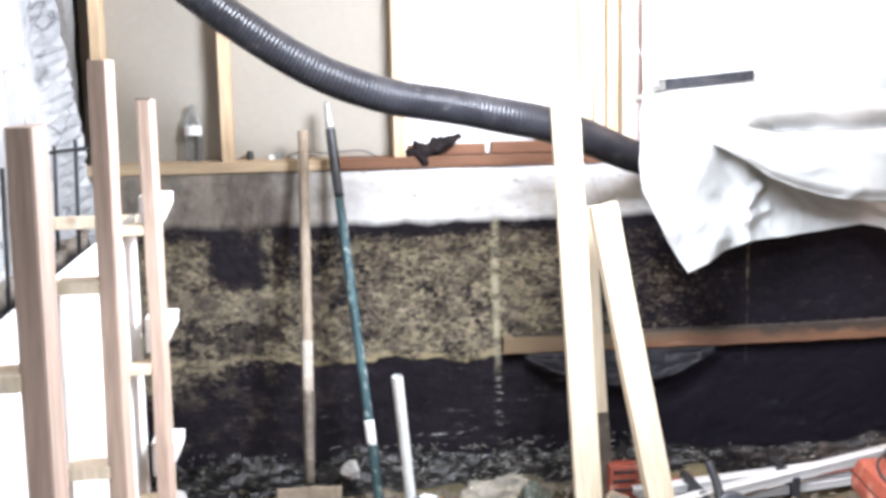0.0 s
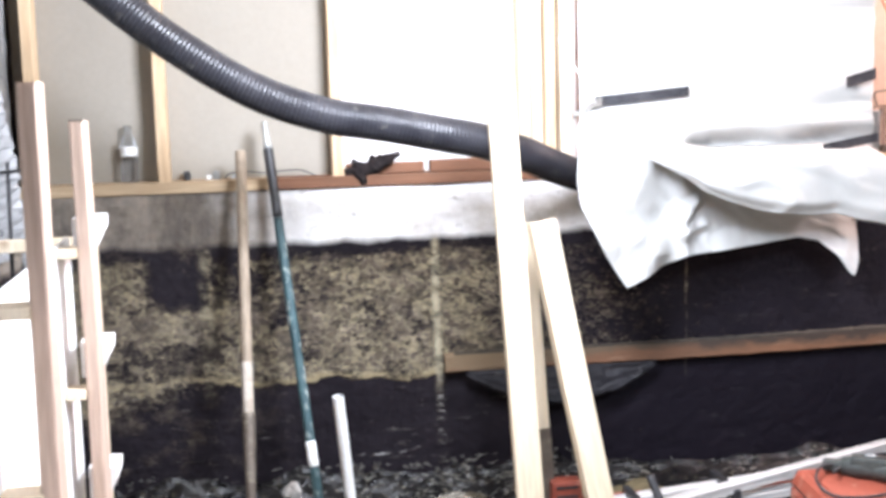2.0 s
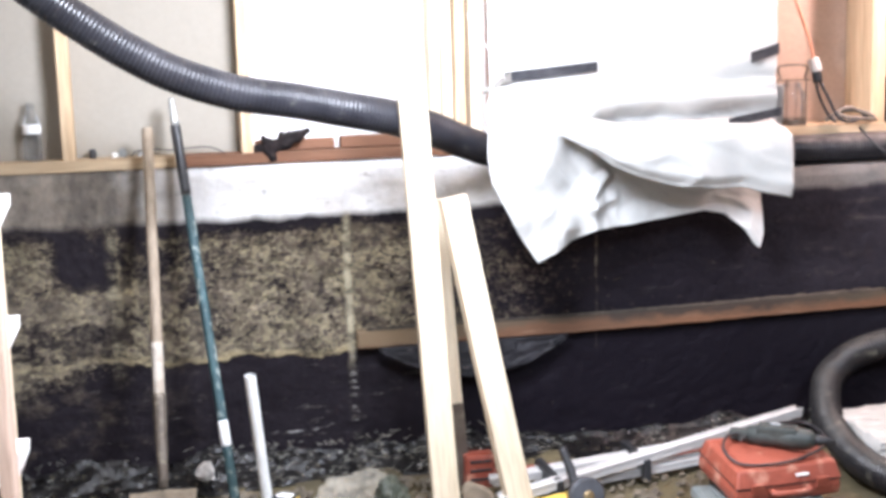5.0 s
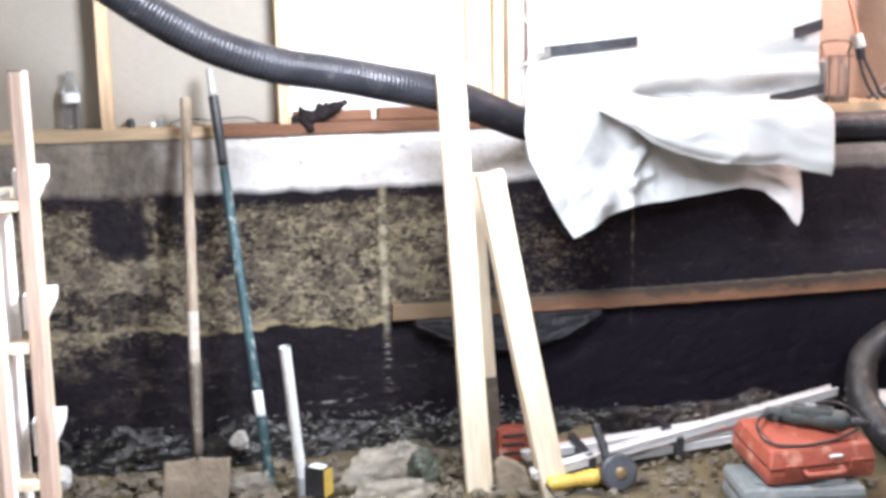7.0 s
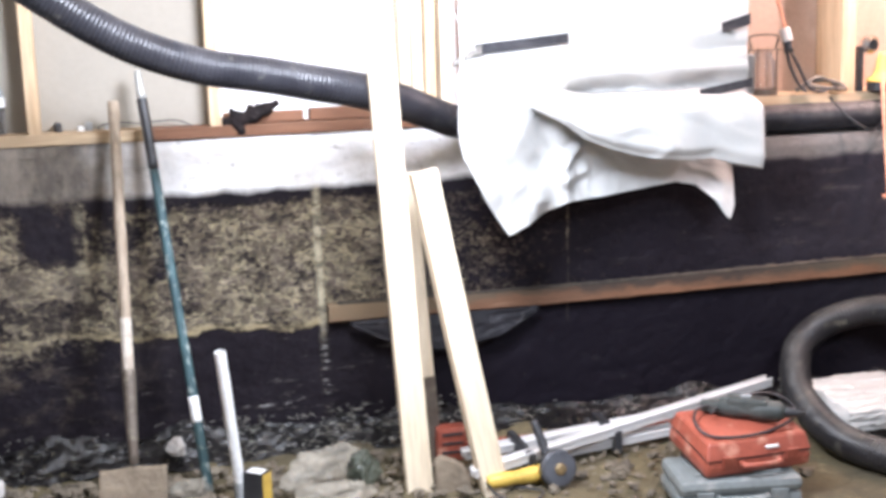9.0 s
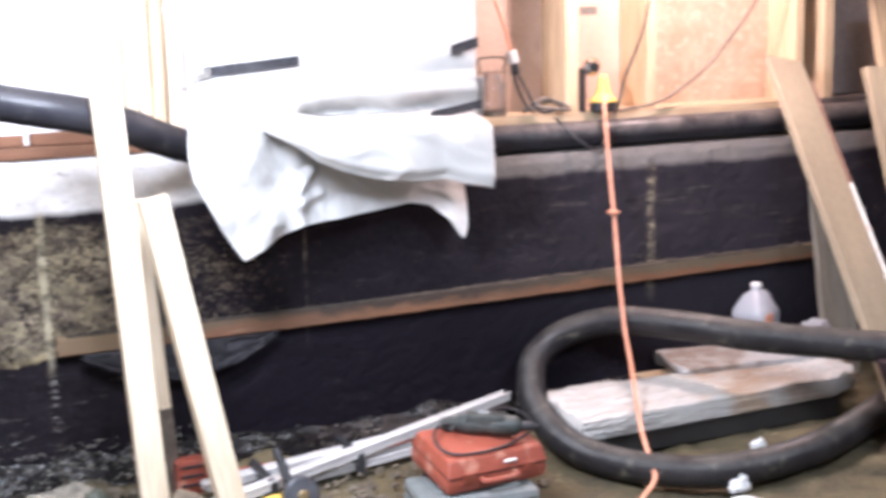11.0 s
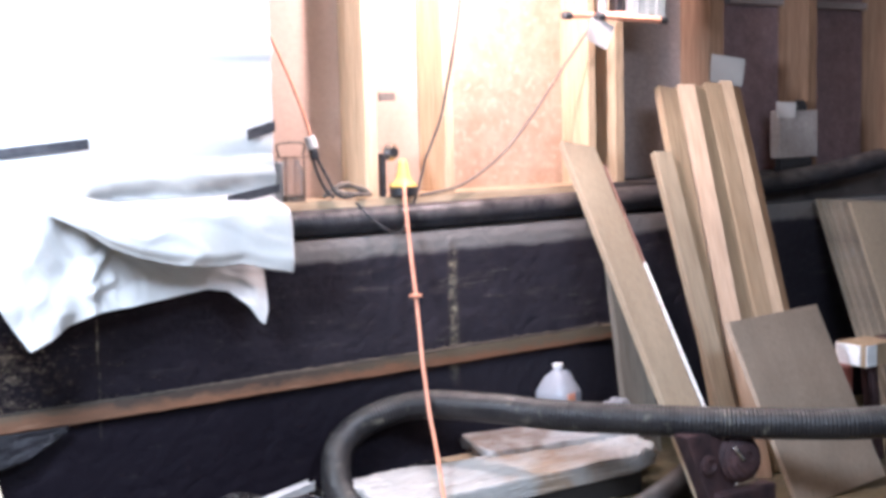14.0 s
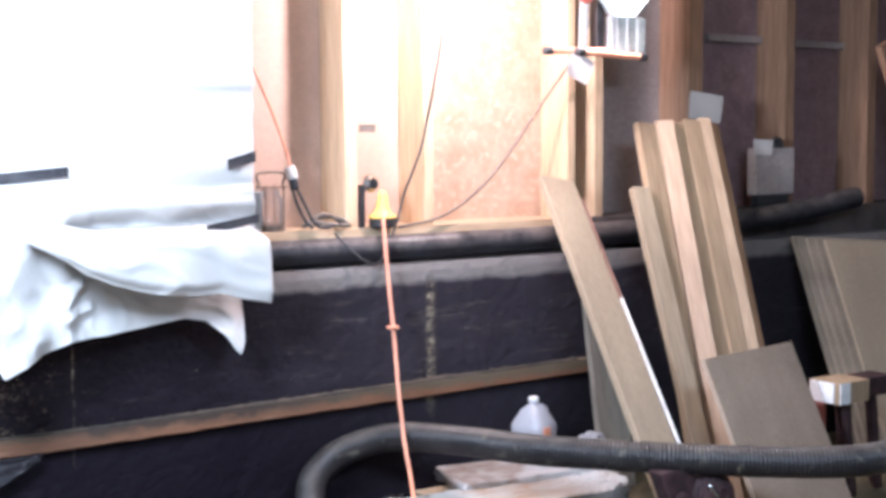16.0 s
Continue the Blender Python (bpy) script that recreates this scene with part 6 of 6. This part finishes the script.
cable("wall_cable", [(2.46, 4.30, 1.095), (2.50, 4.24, 1.03), (2.555, 4.215, 0.985), (2.61, 4.22, 0.985), (2.69, 4.28, 1.055), (2.773, 4.335, 1.174), (2.793, 4.335, 1.24), (2.865, 4.335, 1.393), (2.897, 4.335, 1.504), (2.924, 4.335, 1.61), (2.97, 4.335, 1.85), (3.0, 4.335, 2.1)], 0.005, BLACK, "dark cord climbing from the ledge up the wall")
cable("lamp_cord", [(2.76, 4.33, 1.105), (2.965, 4.345, 1.134), (3.159, 4.345, 1.243), (3.317, 4.34, 1.40), (3.479, 4.335, 1.597), (3.562, 4.28, 1.74), (3.60, 4.22, 1.86), (3.64, 4.19, 2.0)], 0.006, STEEL, "dark cord of the work light looping down to the ledge")


def work_light():
    t = thing("work_light", "lit work light with orange stand bars hanging on the stud wall", "work light", at=(3.65, 4.2, 1.9))
    for (a, b) in (((3.365, 4.16, 1.794), (3.712, 4.15, 1.805)), ((3.50, 4.12, 1.792), (3.845, 4.13, 1.782))):
        a, b = Vector(a), Vector(b)
        bar = part("stand_bar", tube_bm([a, a.lerp(b, 0.5), b], 0.0135, 0.02, 12), ORANGE, t, "orange bar", True)
        for e in (a, b):
            d = (b - a).normalized() * 0.018
            part("bar_cap", tube_bm([e - d, e, e + d], 0.0165, 0.01, 12), BLACK, bar, "black rubber end", True)
    part("arm", tube_bm([(3.555, 4.17, 1.80), (3.560, 4.17, 1.92), (3.565, 4.17, 2.08)], 0.020, 0.03, 12), GREY, t, "grey tube arm", True)
    part("clamp", box((3.615, 4.15, 1.815), (3.652, 4.20, 2.06), 0.004), BLACK, t, "dark clamp")
    part("knob", lathe([(0.03, 0), (0.034, 0.006), (0.034, 0.022), (0.026, 0.03)], 14), RED, t, "red knob", m=Matrix.Translation((3.535, 4.14, 2.02)) @ pose(0, 0, 0, 90))
    housing = part("housing", box((3.672, 4.13, 1.792), (3.866, 4.20, 1.945), 0.010), GREY, t, "pale grey housing")
    for x in (3.70, 3.755, 3.81):
        part("fin", box((x, 4.122, 1.80), (x + 0.008, 4.1295, 1.94), 0.002), GREY, housing)
    em = bpy.data.materials.new("lit_lens")
    em.use_nodes = True
    e = em.node_tree.nodes["Principled BSDF"]
    e.inputs["Emission Color"].default_value = (1, 0.95, 0.85, 1)
    e.inputs["Emission Strength"].default_value = 6.0
    part("lens", lathe([(0.125, 0.0), (0.135, 0.012), (0.120, 0.022)], 8), em, t, "lit eight-sided lens", m=Matrix.Translation((3.735, 4.125, 2.072)) @ pose(0, 0, 0, 90, 0, 0) @ pose(0, 0, 0, 0, 0, 22.5))
    part("lens_rim", lathe([(0.139, -0.004), (0.148, 0.0), (0.148, 0.010), (0.139, 0.011)], 8), GREY, t, m=Matrix.Translation((3.735, 4.14, 2.072)) @ pose(0, 0, 0, 90, 0, 0) @ pose(0, 0, 0, 0, 0, 22.5))


work_light()


def paper(name, x, z, w, h, turn, y, label):
    return whole(name, sheet_bm(6, 6, lambda u, v: ((u - 0.5) * w, 0.006 * math.sin(3 * u + 2 * v), (v - 0.5) * h), 0.0008), PAPER, label, "paper", "paper tags", m=Matrix.Translation((x, y, z)) @ pose(0, 0, 0, 0, turn, 0))


paper("paper_tag", 3.517, 1.728, 0.115, 0.10, 22, 4.14, "pale paper tag hanging under the work light")
paper("paper_tag", 4.410, 1.583, 0.200, 0.125, 7, 4.32, "pale paper tag pinned to the stud wall")
paper("paper_tag", 4.770, 1.398, 0.120, 0.072, 2, 4.30, "pale paper tag on the junction box")


def junction_box():
    t = thing("junction_box", "pale cardboard-coloured junction box on the stud", "junction box", at=(4.9, 4.32, 1.3))
    part("box", box((4.735, 4.31, 1.172), (5.000, 4.366, 1.394), 0.006), mat("stained_card", (0.40, 0.36, 0.335), (0.34, 0.30, 0.28), 9.0, 0.85, 0.1, c3=(0.06, 0.05, 0.05), spots=0.70), t)
    part("knob", lathe([(0.04, 0), (0.04, 0.02), (0.02, 0.03)], 14), BLACK, t, m=Matrix.Translation((4.90, 4.345, 1.405)) @ pose(0, 0, 0, 90))
    part("base", box((4.76, 4.315, 1.107), (4.97, 4.366, 1.170), 0.008), BLACK, t)


junction_box()
whole("junction_plate", box((2.606, 4.352, 1.472), (2.676, 4.366, 1.503), 0.002), STEEL, "small brown steel plate on a stud", "plate")


def bulb():
    t = thing("hanging_bulb", "bare bulb socket hanging on a flex by the stud wall", "bulb", at=(2.86, 3.97, 2.16))
    part("socket", lathe([(0.018, 0.05), (0.02, 0.06), (0.02, 0.12), (0.008, 0.13)], 14), BLACK, t, m=Matrix.Translation((2.86, 3.97, 2.10)))
    part("flex", tube_bm([(2.86, 3.97, 2.23), (2.86, 3.97, 2.4), (2.86, 3.97, 2.61)], 0.004, 0.05, 6), BLACK, t)


bulb()



# out-of-view fixtures added above the hanging lamp and the fill
def added_fixtures():
    t = thing("hanging_lamp", "hanging work lamp socket on a flex above the post", "lamp", at=(0.62, 2.85, 2.0))
    part("socket", lathe([(0.012, 0.0), (0.022, 0.01), (0.022, 0.09), (0.008, 0.10)], 14), BLACK, t, m=Matrix.Translation((0.62, 2.85, 2.0)))
    part("flex", tube_bm([(0.62, 2.85, 2.10), (0.62, 2.85, 2.3), (0.62, 2.85, 2.6)], 0.004, 0.05, 6), BLACK, t)
    u = thing("fill_lamp", "white ceiling housing added for the unseen fill light", "ceiling light", at=(1.9, 1.0, 2.6))
    part("housing", box((1.3, 0.4, 2.53), (2.5, 1.6, 2.598), 0.01), WHITE, u)


added_fixtures()

# ---- soil lumps ----


def clods():
    """Loose lumps of soil along the foot of the wall."""
    rnd = random.Random(5)
    shapes = []
    for level in (1, 2):
        t = bmesh.new()
        bmesh.ops.create_icosphere(t, subdivisions=level, radius=1)
        t.verts.index_update()
        shapes.append(([v.co.copy() for v in t.verts], [[v.index for v in f.verts] for f in t.faces]))
        t.free()
    verts, faces = [], []
    for _ in range(1900):
        x = rnd.uniform(-0.62, 1.95)
        y = 4.03 - abs(rnd.gauss(0, 0.26))
        if y < 3.1 or (x > 0.9 and (y > 3.85 or rnd.random() < 0.5)):
            continue
        r = rnd.choice((0.003, 0.004, 0.005, 0.006, 0.008, 0.010, 0.013, 0.017)) * rnd.uniform(0.7, 1.25)
        co, fs = shapes[r > 0.012]
        seed = rnd.uniform(0, 50)
        sx, sy = rnd.uniform(0.8, 1.5), rnd.uniform(0.7, 1.2)
        first = len(verts)
        for v in co:
            k = r * (1 + 0.6 * nz3(v.x + seed, v.y, v.z, 1.3) + 0.5 * nz3(v.x, v.y + seed, v.z, 3.1))
            verts.append((v.x * k * sx + x, v.y * k * sy + y, v.z * k * 0.7 + 0.010 + r * 0.25 + 0.03 * max(0, (y - 3.7) / 0.5)))
        faces += [[i + first for i in f] for f in fs]
    for _ in range(260):
        x, y = rnd.uniform(0.78, 1.66), rnd.uniform(3.28, 3.80)
        r = rnd.choice((0.003, 0.004, 0.005, 0.006, 0.008, 0.011, 0.015)) * rnd.uniform(0.8, 1.2)
        co, fs = shapes[1]
        seed = rnd.uniform(0, 50)
        first = len(verts)
        for v in co:
            k = r * (1 + 0.5 * nz3(v.x + seed, v.y, v.z, 1.1) + 0.3 * nz3(v.x, v.y + seed, v.z, 2.6))
            verts.append((v.x * k * 1.2 + x, v.y * k + y, v.z * k * 0.6 + 0.002))
        faces += [[i + first for i in f] for f in fs]
    me = bpy.data.meshes.new("soil_lumps")
    me.from_pydata(verts, [], faces)
    me.materials.append(CLOD)
    tagged(new("soil_lumps", me), "loose lumps of brown soil along the foot of the wall", "soil", kind="stuff")


clods()


def film_glints():
    """Pale slivers for torn film edges and for glints on the crumpled membrane, mostly lying flat."""
    rnd = random.Random(9)
    bm = bmesh.new()
    for _ in range(1900):
        x = rnd.uniform(-0.55, 2.3)
        thin = 1.0 if 0.25 < x < 1.05 else 0.45 if x < 1.05 else 0.3
        if nz3(x, 4, 0, 6.0) + rnd.uniform(-0.35, 0.35) < 0.22 - 0.5 * thin + 0.15 or rnd.random() > thin:
            continue
        h = 0.012 + 0.115 * rnd.random() ** 1.3 if x < 1.1 else rnd.gauss(0.05, 0.016)
        y = WALL - 0.028 - (0.13 - h) * 0.9 * rnd.uniform(0.6, 1.05)
        c = Vector((x, y, h + 0.016))
        long_, wide = rnd.uniform(0.004, 0.012) * (2.2 if rnd.random() < 0.12 else 1), rnd.uniform(0.0008, 0.0024)
        u = Vector((1, rnd.uniform(-0.5, 0.3), rnd.gauss(0, 0.35))).normalized()
        w = Vector((0, -0.5, 1)).cross(u).cross(u).normalized()
        steps, bend = 4, rnd.uniform(-0.45, 0.45)
        top, low = [], []
        for k in range(steps + 1):
            f = 2 * k / steps - 1
            mid = c + u * long_ * f + w * long_ * bend * (1 - f * f)
            half = wide * (1.15 - f * f) * rnd.uniform(0.7, 1.3)
            for row, off in ((top, Vector((0, -0.0006, 0))), (low, Vector((0, 0.0006, 0)))):
                row.append((bm.verts.new(mid + w * half + off), bm.verts.new(mid - w * half + off)))
        for row in (top, low):
            for (p, q), (r, t) in zip(row, row[1:]):
                bm.faces.new((p, q, t, r))
    whole("plaster_slivers", bm, mat("pale_glints", (0.66, 0.64, 0.57), (0.22, 0.20, 0.155), 26.0, 0.7, 0.2), "pale slivers for film edges and glints along the foot of the wall", "slivers", kind="stuff")


film_glints()
